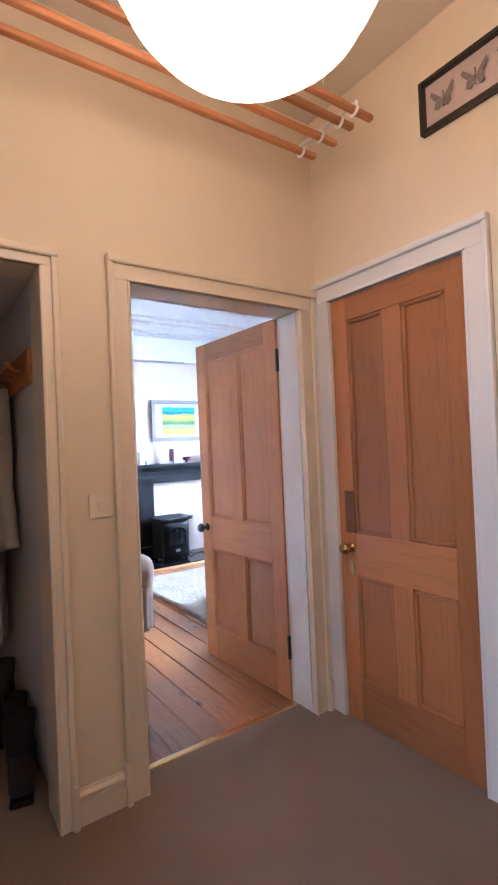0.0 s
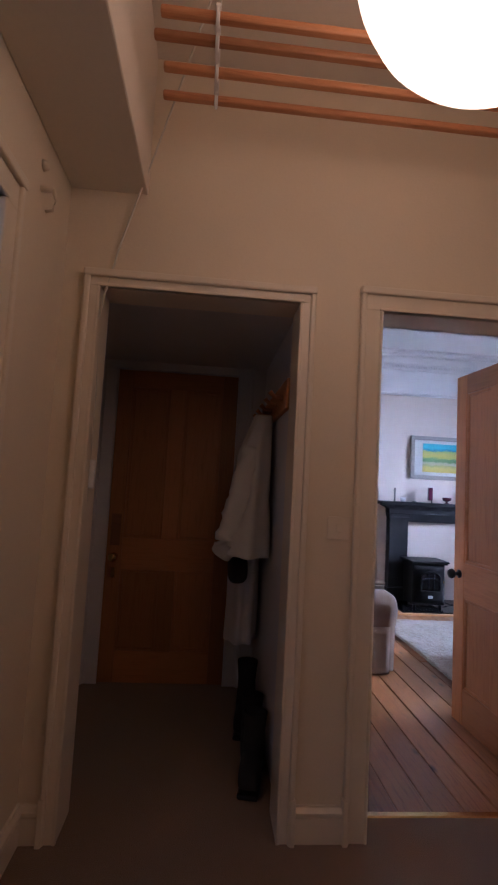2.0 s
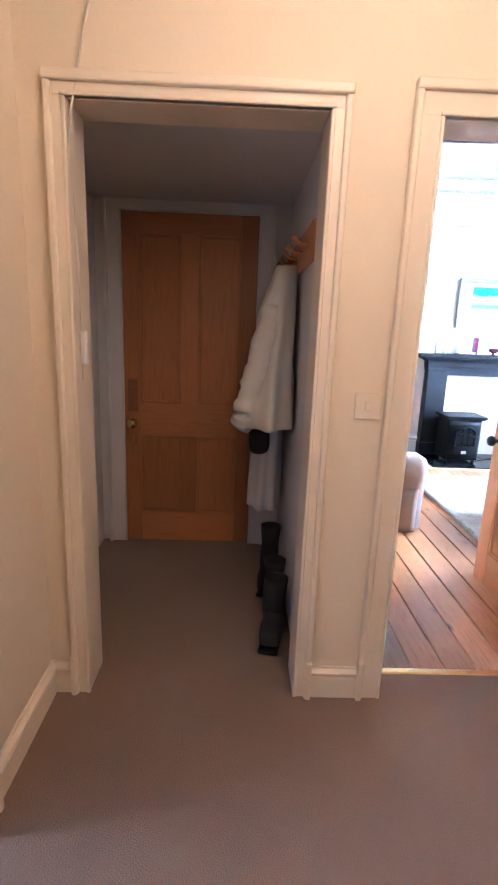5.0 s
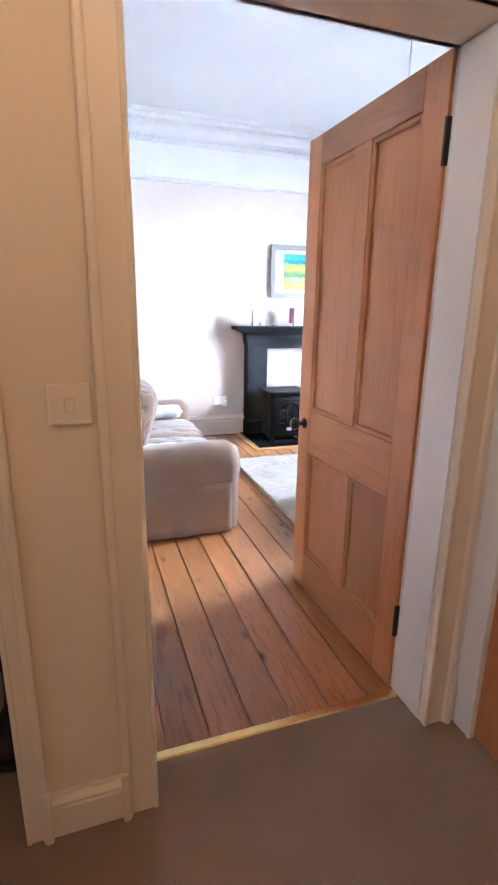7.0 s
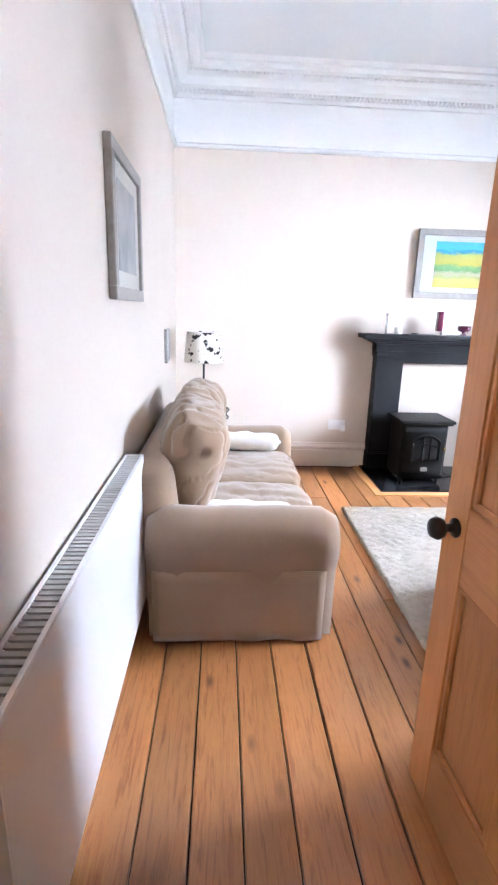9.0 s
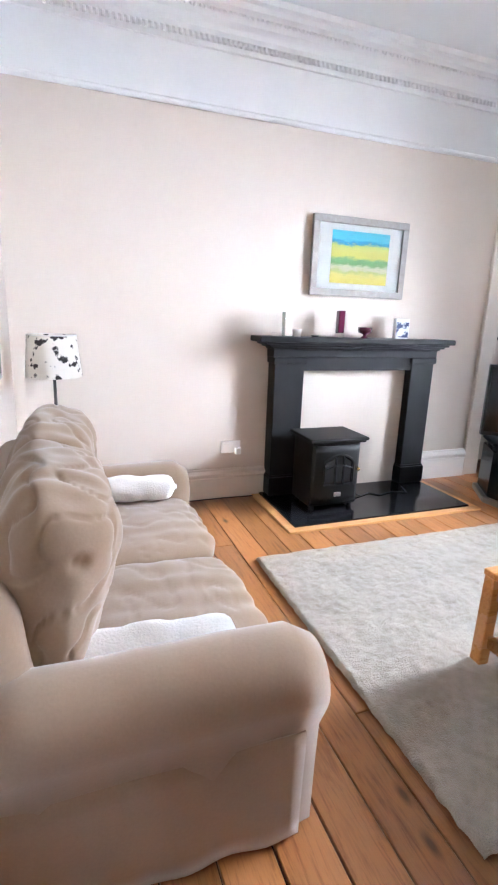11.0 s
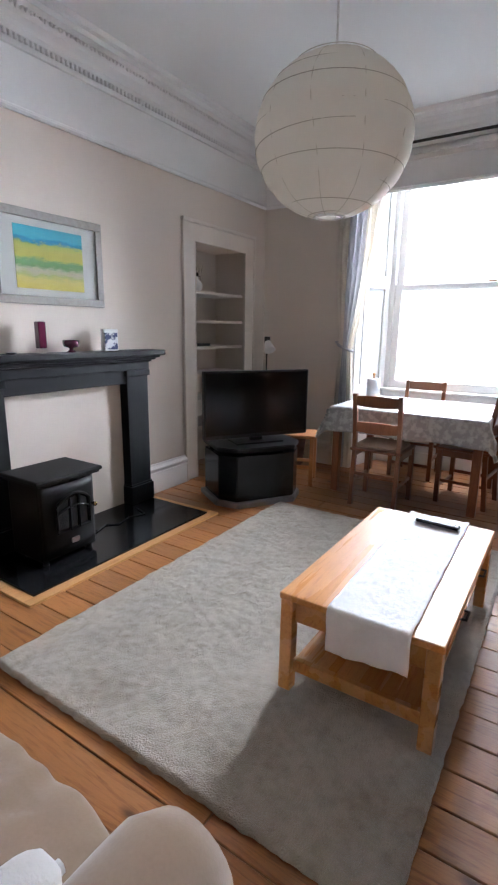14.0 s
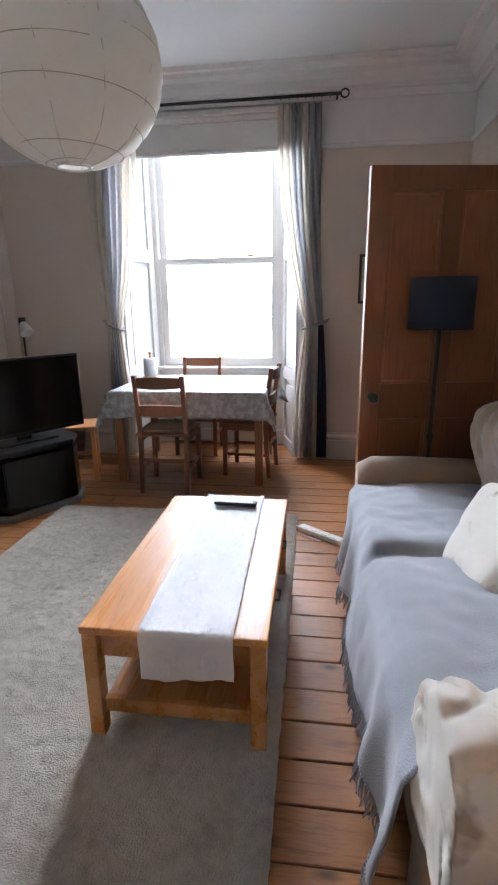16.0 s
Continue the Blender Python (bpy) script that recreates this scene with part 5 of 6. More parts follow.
# ---------------------------------------------------------------- fireplace
def fireplace():
    f = thing("fireplace", "black painted fireplace surround with a beige infill panel", "fireplace", pose(0.018, 0, 0))
    Y = FIRE_Y
    def pilaster(x0, x1):
        b = box(x0, x1, 3.85, Y, 0.025, 1.03, 0.004)
        box(x0 - 0.012, x1 + 0.012, 3.83, Y, 0.025, 0.16, 0.006, b)
        box(x0 - 0.006, x1 + 0.006, 3.84, Y, 0.16, 0.175, 0.006, b)
        box(x0 - 0.012, x1 + 0.012, 3.835, Y, 0.985, 1.03, 0.006, b)
        part("pilaster", b, "mantel", f)
    pilaster(1.485, 1.71), pilaster(2.625, 2.83)
    part("lintel", box(1.71, 2.625, 3.86, Y, 0.935, 1.03, 0.003), "mantel", f)
    hd = box(1.47, 2.845, 3.845, Y, 1.03, 1.085, 0.004)
    for x0, x1, y, z0, z1 in ((1.455, 2.86, 3.83, 1.085, 1.10), (1.425, 2.885, 3.81, 1.10, 1.115), (1.39, 2.91, 3.79, 1.115, 1.132)):
        box(x0, x1, y, Y, z0, z1, 0.006, hd)
    part("bed_mould", hd, "mantel", f)
    part("mantelshelf", box(1.34, 2.945, 3.765, Y, 1.132, 1.17, 0.008), "mantel", f, "thick black mantelshelf")
    part("infill_panel", box(1.71, 2.625, 3.925, 3.96, 0.02, 0.935), "beige_wall", f, "beige painted infill panel")
    part("hearth_slab", box(1.44, 2.835, 3.30, Y, -0.018, 0.022, 0.003), "hearth", f, "polished black hearth slab")
    for x0, x1, y0, y1 in ((1.38, 2.895, 3.24, 3.30), (1.38, 1.44, 3.30, Y - 0.03), (2.835, 2.895, 3.30, Y - 0.03)):
        part("hearth_border", box(x0, x1, y0, y1, -0.018, 0.012, 0.003), "pale_strip", f, "pale wooden hearth border")


fireplace()


def stove():
    s = thing("electric_stove", "matt black electric stove with an arched window", "stove", pose(1.83, 3.62, 0.022) @ Matrix.Diagonal((0.87, 1, 0.98, 1)))
    part("body", box(-0.21, 0.21, -0.13, 0.15, 0.03, 0.50, 0.012), "stove", s)
    top = box(-0.25, 0.25, -0.18, 0.17, 0.50, 0.525, 0.01)
    box(-0.235, 0.235, -0.165, 0.16, 0.485, 0.505, 0.006, top)
    part("top_plate", top, "stove", s)
    def bow(u, v):
        x = -0.20 + 0.40 * u
        return (x, -0.132 - 0.035 * (1 - (2 * u - 1) ** 2), 0.06 + 0.41 * v)
    part("door", sheet(bow, 20, 8, 0.012), "stove", s, "bowed black stove door", True)
    def arch(u, v):
        x = -0.125 + 0.25 * u
        top = 0.36 + 0.055 * (1 - (2 * u - 1) ** 2)
        return (x, -0.150 - 0.035 * (1 - ((x + 0.2) / 0.2 - 1) ** 2), 0.20 + (top - 0.20) * v)
    part("window", sheet(arch, 18, 8, 0.004), "screen", s, "dark arched glass window", True)
    rim = [arch(0, 0)] + [arch(0, v / 6) for v in range(1, 7)] + [arch(u / 14, 1) for u in range(1, 14)] + [arch(1, 1 - v / 6) for v in range(0, 7)]
    part("window_rim", tube([(x, y - 0.006, z) for x, y, z in rim], 0.008, 8, closed=True), "stove", s)
    for u in (0.36, 0.64):
        part("glazing_bar", tube([(q[0], q[1] - 0.006, q[2]) for q in (arch(u, v / 6) for v in range(7))], 0.005, 6), "stove", s)
    part("glazing_bar", tube([(q[0], q[1] - 0.006, q[2]) for q in (arch(u / 12, 0.66) for u in range(13))], 0.005, 6), "stove", s)
    part("knob", lathe([(0, 0), (0.008, 0), (0.008, 0.015), (0.014, 0.02), (0.012, 0.034), (0, 0.036)], seg=14), "brass", s, "small brass knob", True, pose(0.172, -0.148, 0.30, 90))
    part("badge", box(-0.03, 0.03, -0.182, -0.176, 0.115, 0.145, 0.006), "steel", s, "small oval badge")
    for x in (-0.17, 0.17):
        for y in (-0.1, 0.12):
            part("foot", rod((x, y, 0), (x, y, 0.035), 0.02, 0.016), "stove", s)
    single("stove_cable", tube([(2.08, 3.70, 0.06), (2.16, 3.66, 0.028), (2.26, 3.70, 0.027), (2.32, 3.64, 0.027), (2.45, 3.68, 0.027), (2.56, 3.63, 0.027), (2.60, 3.75, 0.028)], 0.004, 6), "black_gloss", "black cable lying on the hearth", "cable")


stove()

# on the mantelshelf
MZ = 1.171
v1 = thing("glass_vase", "tall clear square glass vase", "vase", pose(1.52, 3.86, MZ))
gv = box(-0.035, 0.035, -0.035, 0.035, 0, 0.16, 0.003)
part("body", gv, "glass", v1)
part("base_block", box(-0.033, 0.033, -0.033, 0.033, 0.003, 0.022, 0.002), "glass", v1)
v2 = thing("tea_light_holder", "small white tea light holder", "candle holder", pose(1.66, 3.86, MZ))
part("cup", lathe([(0, 0), (0.028, 0), (0.033, 0.05), (0.029, 0.05), (0.025, 0.012), (0, 0.012)], seg=20), "white", v2, smooth=True)
v3 = thing("plum_vase", "tall narrow plum glass vase on a clear base", "vase", pose(2.00, 3.87, MZ))
part("base", box(-0.022, 0.022, -0.022, 0.022, 0, 0.03, 0.003), "glass", v3)
part("body", box(-0.024, 0.024, -0.024, 0.024, 0.03, 0.185, 0.006), "plum", v3)
v4 = thing("plum_bowl", "small plum glass goblet bowl", "bowl", pose(2.21, 3.87, MZ))
part("bowl", lathe([(0, 0), (0.028, 0), (0.026, 0.006), (0.012, 0.016), (0.014, 0.026), (0.045, 0.036), (0.052, 0.05), (0.052, 0.075), (0.046, 0.075), (0.04, 0.045), (0, 0.036)], seg=24), "plum", v4, smooth=True)
v5 = thing("photo_block", "small printed photo block", "ornament", pose(2.53, 3.88, MZ, 0, 0, -12))
part("block", box(-0.055, 0.055, -0.02, 0.02, 0, 0.145, 0.003), "mount", v5)
part("print", box(-0.048, 0.048, -0.024, -0.0195, 0.01, 0.12, 0.001), "print_navy", v5, "navy and white print")
v6 = thing("small_dish", "small dark dish on the mantelshelf", "dish", pose(1.80, 3.86, MZ))
part("dish", lathe([(0, 0), (0.02, 0), (0.032, 0.010), (0.028, 0.010), (0, 0.004)], seg=18), "black_gloss", v6, smooth=True)


def picture(name, at, w, h, bar, deep, frame_mat, mount, art, label, art_label, mount_z=None):
    """A framed picture facing -y, centred at its place."""
    p = thing(name, label, "picture", at)
    for u0, u1, v0, v1 in ((-w, w, h - bar, h), (-w, w, -h, -h + bar), (-w, -w + bar, -h + bar, h - bar), (w - bar, w, -h + bar, h - bar)):
        part("frame_bar", box(u0, u1, -deep, 0, v0, v1, 0.004), frame_mat, p)
    part("mount", box(-w + bar - 0.002, w - bar + 0.002, -deep * 0.5, -0.002, -h + bar - 0.002, h - bar + 0.002), "mount", p, "white mount card")
    part("print", box(-w + bar + mount, w - bar - mount, -deep * 0.5 - 0.002, -deep * 0.5, -h + bar + (mount_z or mount * 0.8), h - bar - (mount_z or mount * 0.8)), art, p, art_label)
    g = part("glazing", box(-w + bar - 0.002, w - bar + 0.002, -deep * 0.8, -deep * 0.8 + 0.002, -h + bar - 0.002, h - bar + 0.002), "glass", p)
    g.visible_shadow = False
    return p


picture("picture", pose(2.168, FIRE_Y - 0.001, 1.722), 0.388, 0.265, 0.048, 0.03, "grey_frame", 0.105, "landscape", "framed summer landscape in a wide grey frame", "painted fields under a turquoise sky", 0.042)
picture("picture", pose(LEFT_X + 0.001, 1.86, 1.60, 0, 0, 90), 0.285, 0.25, 0.045, 0.028, "grey_frame", 0.07, "blue_print", "grey framed blue print on the side wall", "blue and grey print")
picture("picture", pose(LEFT_X + 0.001, 3.22, 1.08, 0, 0, 90), 0.09, 0.11, 0.02, 0.02, "grey_frame", 0.01, "blue_print", "small grey framed picture above the sofa", "small blue print")
picture("picture", pose(WIN_X - 0.001, 0.82, 1.525, 0, 0, -90), 0.13, 0.19, 0.022, 0.025, "black_frame", 0.03, "blue_print", "small black framed picture beside the window", "small dark print")


# ---------------------------------------------------------------- radiators
def radiator(name, length, high, at, label):
    """A panel radiator against a wall: the wall at x 0, the front at x 0.1, along y."""
    r = thing(name, label, "radiator", at)
    part("front_panel", box(0.085, 0.10, 0, length, 0.0, high, 0.005), "radiator", r)
    part("back_panel", box(0.03, 0.045, 0, length, 0.0, high, 0.005), "radiator", r)
    tp = bmesh.new()
    box(0.03, 0.04, 0, length, high, high + 0.006, 0.001, tp), box(0.09, 0.10, 0, length, high, high + 0.006, 0.001, tp)
    box(0.03, 0.10, 0, 0.008, high, high + 0.006, 0.001, tp), box(0.03, 0.10, length - 0.008, length, high, high + 0.006, 0.001, tp)
    part("top_frame", tp, "radiator", r)
    gr = bmesh.new()
    for k in range(int(length / 0.02)):
        box(0.04, 0.09, 0.009 + k * 0.02, 0.022 + k * 0.02, high - 0.012, high + 0.003, 0, gr)
    part("grille", gr, "dark_slot", r, "slotted top grille")
    for y in (0.0, length):
        part("end_cover", box(0.03, 0.10, y - 0.003, y + 0.003, 0.01, high, 0.001), "radiator", r)
    fn = bmesh.new()
    for k in range(int(length / 0.05)):
        box(0.046, 0.084, 0.03 + k * 0.05, 0.034 + k * 0.05, 0.02, high - 0.02, 0, fn)
    part("fins", fn, "radiator", r)
    for y in (0.2, length - 0.2):
        part("bracket", box(0.0205 if at.translation.y > 0.3 else 0.0005, 0.031, y - 0.015, y + 0.015, 0.06, high - 0.06, 0.002), "radiator", r, "wall bracket")
    part("bleed_plug", rod((0.06, -0.012, high - 0.03), (0.06, 0.0, high - 0.03), 0.011, seg=8), "steel", r, "steel bleed plug")
    part("pipe", tube([(0.06, -0.02, 0.03), (0.06, -0.035, 0.02), (0.06, -0.035, -at.translation.z + 0.002)], 0.008, 10), "white_gloss", r)
    part("valve", lathe([(0, -0.03), (0.015, -0.03), (0.018, -0.01), (0.018, 0.03), (0.012, 0.04), (0, 0.04)], (0.06, -0.035, 0.03), 16), "plastic", r, smooth=True)
    return r


radiator("radiator", 1.29, 0.60, pose(LEFT_X - 0.02, 0.40, 0.17), "white double panel radiator under the picture")
radiator("radiator", 1.0, 0.56, pose(-2.42, 0.16, 0.13, 0, 0, -90), "white panel radiator in the side room")


# ---------------------------------------------------------------- rug and coffee table
def rug():
    b = bmesh.new()
    X0, X1, Y0, Y1 = 1.07, 3.365, 1.375, 2.985
    def fn(u, v):
        x, y = X0 + (X1 - X0) * u, Y0 + (Y1 - Y0) * v
        e = min(u * (X1 - X0), (1 - u) * (X1 - X0), v * (Y1 - Y0), (1 - v) * (Y1 - Y0))
        n = Vector((x * 9, y * 9, 0))
        z = 0.026 * min(1.0, e / 0.015 + 0.1) ** 0.5 + 0.003 * noise.noise(n) + 0.005 * noise.noise(n * 2.6 + Vector((3.3, 1.7, 0.5))) + 0.003 * noise.noise(n * 5.3 + Vector((0.4, 8.1, 0.9)))
        j = 0.006 * (1 if e < 0.012 else 0)
        return (x + j * noise.noise(Vector((y * 25, x * 25, 3))), y + j * noise.noise(Vector((x * 25, y * 25, 9))), max(0.002, z))
    sheet(fn, 300, 220, 0, b)
    single("rug", b, "rug", "cream shaggy rug lying on the floorboards", "rug", smooth=True)


rug()


def coffee_table():
    t = thing("coffee_table", "honey oak coffee table with a lower shelf", "coffee table", pose(2.12, 1.69, 0.022))
    X, Y, H = 0.53, 0.284, 0.39
    part("tabletop", box(-X, X, -Y, Y, H - 0.026, H, 0.005), "oak", t)
    for x in (-1, 1):
        for y in (-1, 1):
            lg = box(x * (X - 0.025) - 0.024, x * (X - 0.025) + 0.024, y * (Y - 0.03) - 0.024, y * (Y - 0.03) + 0.024, 0, H - 0.026, 0.004)
            for v in lg.verts:
                if v.co.z < 0.1:
                    v.co.x += x * 0.006
            part("leg", lg, "oak", t)
    for y in (-1, 1):
        part("apron", box(-X + 0.05, X - 0.05, y * (Y - 0.035) - 0.009, y * (Y - 0.035) + 0.009, H - 0.12, H - 0.026, 0.002), "oak", t)
    for x in (-1, 1):
        part("apron", box(x * (X - 0.035) - 0.009, x * (X - 0.035) + 0.009, -Y + 0.05, Y - 0.05, H - 0.115, H - 0.026, 0.002), "oak", t)
        part("shelf_rail", box(x * (X - 0.03) - 0.011, x * (X - 0.03) + 0.011, -Y + 0.05, Y - 0.05, 0.075, 0.125, 0.003), "oak", t)
    part("shelf", box(-X + 0.03, X - 0.03, -Y + 0.05, Y - 0.05, 0.095, 0.112, 0.002), "oak", t, "slatted lower shelf")
    for x in (-0.18, 0.2):
        d = part("drawer_front", box(x - 0.16, x + 0.16, -Y + 0.018, -Y + 0.034, H - 0.115, H - 0.035, 0.003), "oak", t)
        part("drawer_handle", tube([(x - 0.035, -Y + 0.018, H - 0.075), (x - 0.03, -Y - 0.008, H - 0.075), (x + 0.03, -Y - 0.008, H - 0.075), (x + 0.035, -Y + 0.018, H - 0.075)], 0.005, 8), "iron", d, "dark metal drawer handle")


coffee_table()


def runner():
    b = bmesh.new()
    top = 0.4145
    L = [(2.66, top), (1.592, top), (1.584, top - 0.006), (1.580, top - 0.02), (1.574, top - 0.135)]
    ls = [0.0]
    for p, q in zip(L, L[1:]):
        ls.append(ls[-1] + math.dist(p, q))
    def fn(u, v):
        d = u * ls[-1]
        x, z = (float(np.interp(d, ls, [p[k] for p in L])) for k in (0, 1))
        y0 = 1.505 + 0.02 * (1 - u)
        y = y0 + 0.278 * v + 0.004 * noise.noise(Vector((u * 18, v, 2)))
        hang = 1.0 if z < top - 0.03 else 0.0
        w = abs(noise.noise(Vector((x * 26, y * 60, z * 20)))) * 0.0055 + 0.003 * abs(noise.noise(Vector((x * 8, y * 9, 3))))
        edge = 0.004 if min(v, 1 - v) < 0.05 else 0
        return (x - (w + 0.012 * noise.noise(Vector((y * 14, z * 5, 1)))) * hang, y, z + (w + edge) * (1 - hang) - hang * 0.02 * v * (1 if u > 0.99 else 0))
    sheet(fn, 130, 44, 0.0016, b)
    t = thing("table_runner", "white crinkled cotton runner on the coffee table", "table runner", pose(0, 0, 0))
    part("cloth", b, "runner", t, smooth=True)
    for v in (0.0, 1.0):
        part("hem", tube([fn(k / 80, v) for k in range(81)], 0.0016, 6), "runner", t)


runner()


def remote(at):
    r = thing("remote_control", "slim dark remote control on the runner", "remote control", at)
    part("case", box(-0.022, 0.022, -0.10, 0.10, 0, 0.018, 0.006), "black_gloss", r)
    k = bmesh.new()
    for i in range(10):
        for j in range(3):
            box(-0.016 + j * 0.012, -0.008 + j * 0.012, -0.085 + i * 0.017, -0.075 + i * 0.017, 0.017, 0.0205, 0.001, k, rounds=1)
    part("keypad", k, "silver", r, "rows of pale keys")


remote(pose(2.53, 1.645, 0.424, 0, 0, -4))


def power_strip():
    s = thing("extension_lead", "white extension lead lying on the floorboards", "extension lead", pose(3.10, 1.235, 0, 0, 0, -37))
    part("case", box(-0.028, 0.028, -0.15, 0.15, 0, 0.03, 0.006), "plastic", s)
    for k in range(4):
        part("socket_face", box(-0.02, 0.02, -0.13 + k * 0.068, -0.085 + k * 0.068, 0.029, 0.033, 0.003), "plastic", s)
    part("cable", tube([(0, 0.15, 0.012), (0.0, 0.19, 0.01), (-0.04, 0.21, 0.006), (-0.07, 0.12, 0.006), (-0.06, -0.05, 0.006)], 0.004, 6), "plastic", s, "white cable")


power_strip()


# ---------------------------------------------------------------- television, alcove
def television():
    way = math.degrees(math.atan2(-0.54, 0.84))
    t = thing("television", "flat black television on a swivel foot", "television", pose(3.38, 3.215, 0.462, 0, 0, way))
    part("screen_case", box(-0.44, 0.44, -0.02, 0.03, 0.045, 0.56, 0.006), "black_gloss", t)
    part("screen", box(-0.425, 0.425, -0.0225, -0.0195, 0.075, 0.545), "screen", t, "dark switched-off screen")
    part("back_shell", box(-0.30, 0.30, 0.03, 0.08, 0.10, 0.48, 0.02), "black_gloss", t)
    part("foot", box(-0.20, 0.20, -0.08, 0.12, 0.0, 0.015, 0.006), "black_gloss", t)
    part("neck", box(-0.05, 0.05, 0.0, 0.03, 0.01, 0.08, 0.004), "black_gloss", t)
    s = thing("television_stand", "black gloss television stand with a silver plinth", "television stand", pose(3.38, 3.215, 0, 0, 0, way))
    def outline(g):
        return [(-0.34 - g, 0.26 + g), (-0.34 - g, -0.06), (-0.24, -0.18 - g), (0.24, -0.18 - g), (0.34 + g, -0.06), (0.34 + g, 0.26 + g)]
    def prism(pts, z0, z1):
        b = bmesh.new()
        lo, hi = [b.verts.new((x, y, z0)) for x, y in pts], [b.verts.new((x, y, z1)) for x, y in pts]
        n = len(pts)
        for i in range(n):
            b.faces.new((lo[i], lo[(i + 1) % n], hi[(i + 1) % n], hi[i]))
        b.faces.new(lo[::-1]), b.faces.new(hi)
        bmesh.ops.recalc_face_normals(b, faces=b.faces[:])
        bmesh.ops.bevel(b, geom=b.edges[:], offset=0.006, segments=2, affect="EDGES")
        return b
    part("plinth", prism(outline(0.03), 0.0, 0.045), "silver", s, "rounded silver plinth")
    part("cabinet", prism(outline(0.0), 0.045, 0.40), "screen", s, "dark glass-fronted cabinet")
    part("top", prism(outline(0.01), 0.43, 0.46), "black_gloss", s)
    for x in (-0.3, 0.3):
        part("post", rod((x, 0.2, 0.39), (x, 0.2, 0.435), 0.02), "black_gloss", s)
    part("set_top_box", box(-0.15, 0.18, -0.12, 0.1, 0.401, 0.428, 0.003), "black_gloss", s)
    part("red_light", box(-0.12, -0.09, -0.122, -0.119, 0.41, 0.418), "plum", s, "small red display")


television()

for z in (0.46, 0.70, 0.93, 1.17, 1.40, 1.645):
    single("shelf_board", box(3.541, 4.309, 3.99, 4.32, z - 0.022, z, 0.003), "beige_trim", "beige painted shelf in the alcove", "shelf", "alcove shelves", "structure")


def ornament(name, at, profile, mat, label, cat="ornament"):
    o = thing(name, label, cat, at)
    part("body", lathe(profile, seg=20), mat, o, smooth=True)
    return o


om = ornament("round_jar", pose(3.72, 4.1, 1.645), [(0, 0), (0.04, 0), (0.065, 0.03), (0.065, 0.07), (0.03, 0.11), (0.03, 0.13), (0, 0.13)], "white", "white round jar with a dark lid", "jar")
part("lid", lathe([(0, 0.128), (0.035, 0.128), (0.035, 0.16), (0, 0.17)], seg=18), "black_gloss", om, "dark lid", True)
ornament("dark_figurine", pose(3.60, 4.1, 1.645), [(0, 0), (0.03, 0), (0.02, 0.05), (0.03, 0.12), (0.015, 0.17), (0, 0.18)], "iron", "small dark figurine on the alcove shelf")
dr = thing("dried_twigs", "thin dried twigs in the alcove", "twigs", pose(3.85, 4.15, 1.645))
for k in range(5):
    part("twig", tube([(0, 0, 0), (0.01 * k - 0.02, 0.01, 0.12), (0.03 * k - 0.06, 0.02, 0.24)], 0.002, 5), "iron", dr)
ornament("small_bottle", pose(3.60, 4.1, 1.17), [(0, 0), (0.022, 0), (0.022, 0.07), (0.008, 0.1), (0.008, 0.14), (0, 0.14)], "plum", "small dark bottle on the alcove shelf", "bottle")
ornament("white_cup", pose(3.62, 4.1, 1.40), [(0, 0), (0.02, 0), (0.03, 0.05), (0.025, 0.05), (0, 0.01)], "white", "small white cup on the alcove shelf", "cup")
single("magazine_pile", box(3.62, 3.86, 4.04, 4.24, 1.171, 1.195, 0.004), "black_frame", "flat dark pile of magazines on the shelf", "magazine")


# ---------------------------------------------------------------- dining corner
def dining_table():
    t = thing("dining_table", "red-brown pine dining table under a patterned cloth", "dining table", pose(4.35, 2.23, 0))
    X, Y = 0.46, 0.59
    part("tabletop", box(-X, X, -Y, Y, 0.695, 0.72, 0.004), "chair", t)
    for x in (-1, 1):
        for y in (-1, 1):
            part("leg", box(x * (X - 0.05) - 0.03, x * (X - 0.05) + 0.03, y * (Y - 0.05) - 0.03, y * (Y - 0.05) + 0.03, 0, 0.695, 0.005), "chair", t)
        part("apron", box(x * (X - 0.05) - 0.01, x * (X - 0.05) + 0.01, -Y + 0.08, Y - 0.08, 0.60, 0.695), "chair", t)
    for y in (-1, 1):
        part("apron", box(-X + 0.08, X - 0.08, y * (Y - 0.05) - 0.01, y * (Y - 0.05) + 0.01, 0.60, 0.695), "chair", t)
    b = bmesh.new()
    def fn(u, v):
        hang = 0.20
        sx, sy = (u - 0.5) * 2 * (X + hang), (v - 0.5) * 2 * (Y + hang)
        ox, oy = max(0.0, abs(sx) - X - 0.004), max(0.0, abs(sy) - Y - 0.004)
        x, y = max(-X - 0.004, min(X + 0.004, sx)), max(-Y - 0.004, min(Y + 0.004, sy))
        drop = max(ox, oy) + 0.35 * min(ox, oy)
        k = drop / hang
        f = 0.03 * k * (math.sin(sy * 11 + sx * 7) + 0.5 * noise.noise(Vector((sx * 5, sy * 5, 0))))
        x += math.copysign(0.02 * k + f * (ox > oy), sx) * (ox > 0)
        y += math.copysign(0.02 * k + f * (oy >= ox), sy) * (oy > 0)
        if ox > 0 and oy > 0:
            x += math.copysign(0.35 * min(ox, oy), sx)
            y += math.copysign(0.35 * min(ox, oy), sy)
        return (x + 4.35, y + 2.23, 0.7235 - drop + 0.0015 * noise.noise(Vector((sx * 12, sy * 12, 4))))
    sheet(fn, 84, 100, 0.002, b)
    single("tablecloth", b, "tablecloth", "grey patterned oilcloth draped over the dining table", "tablecloth", smooth=True)


dining_table()


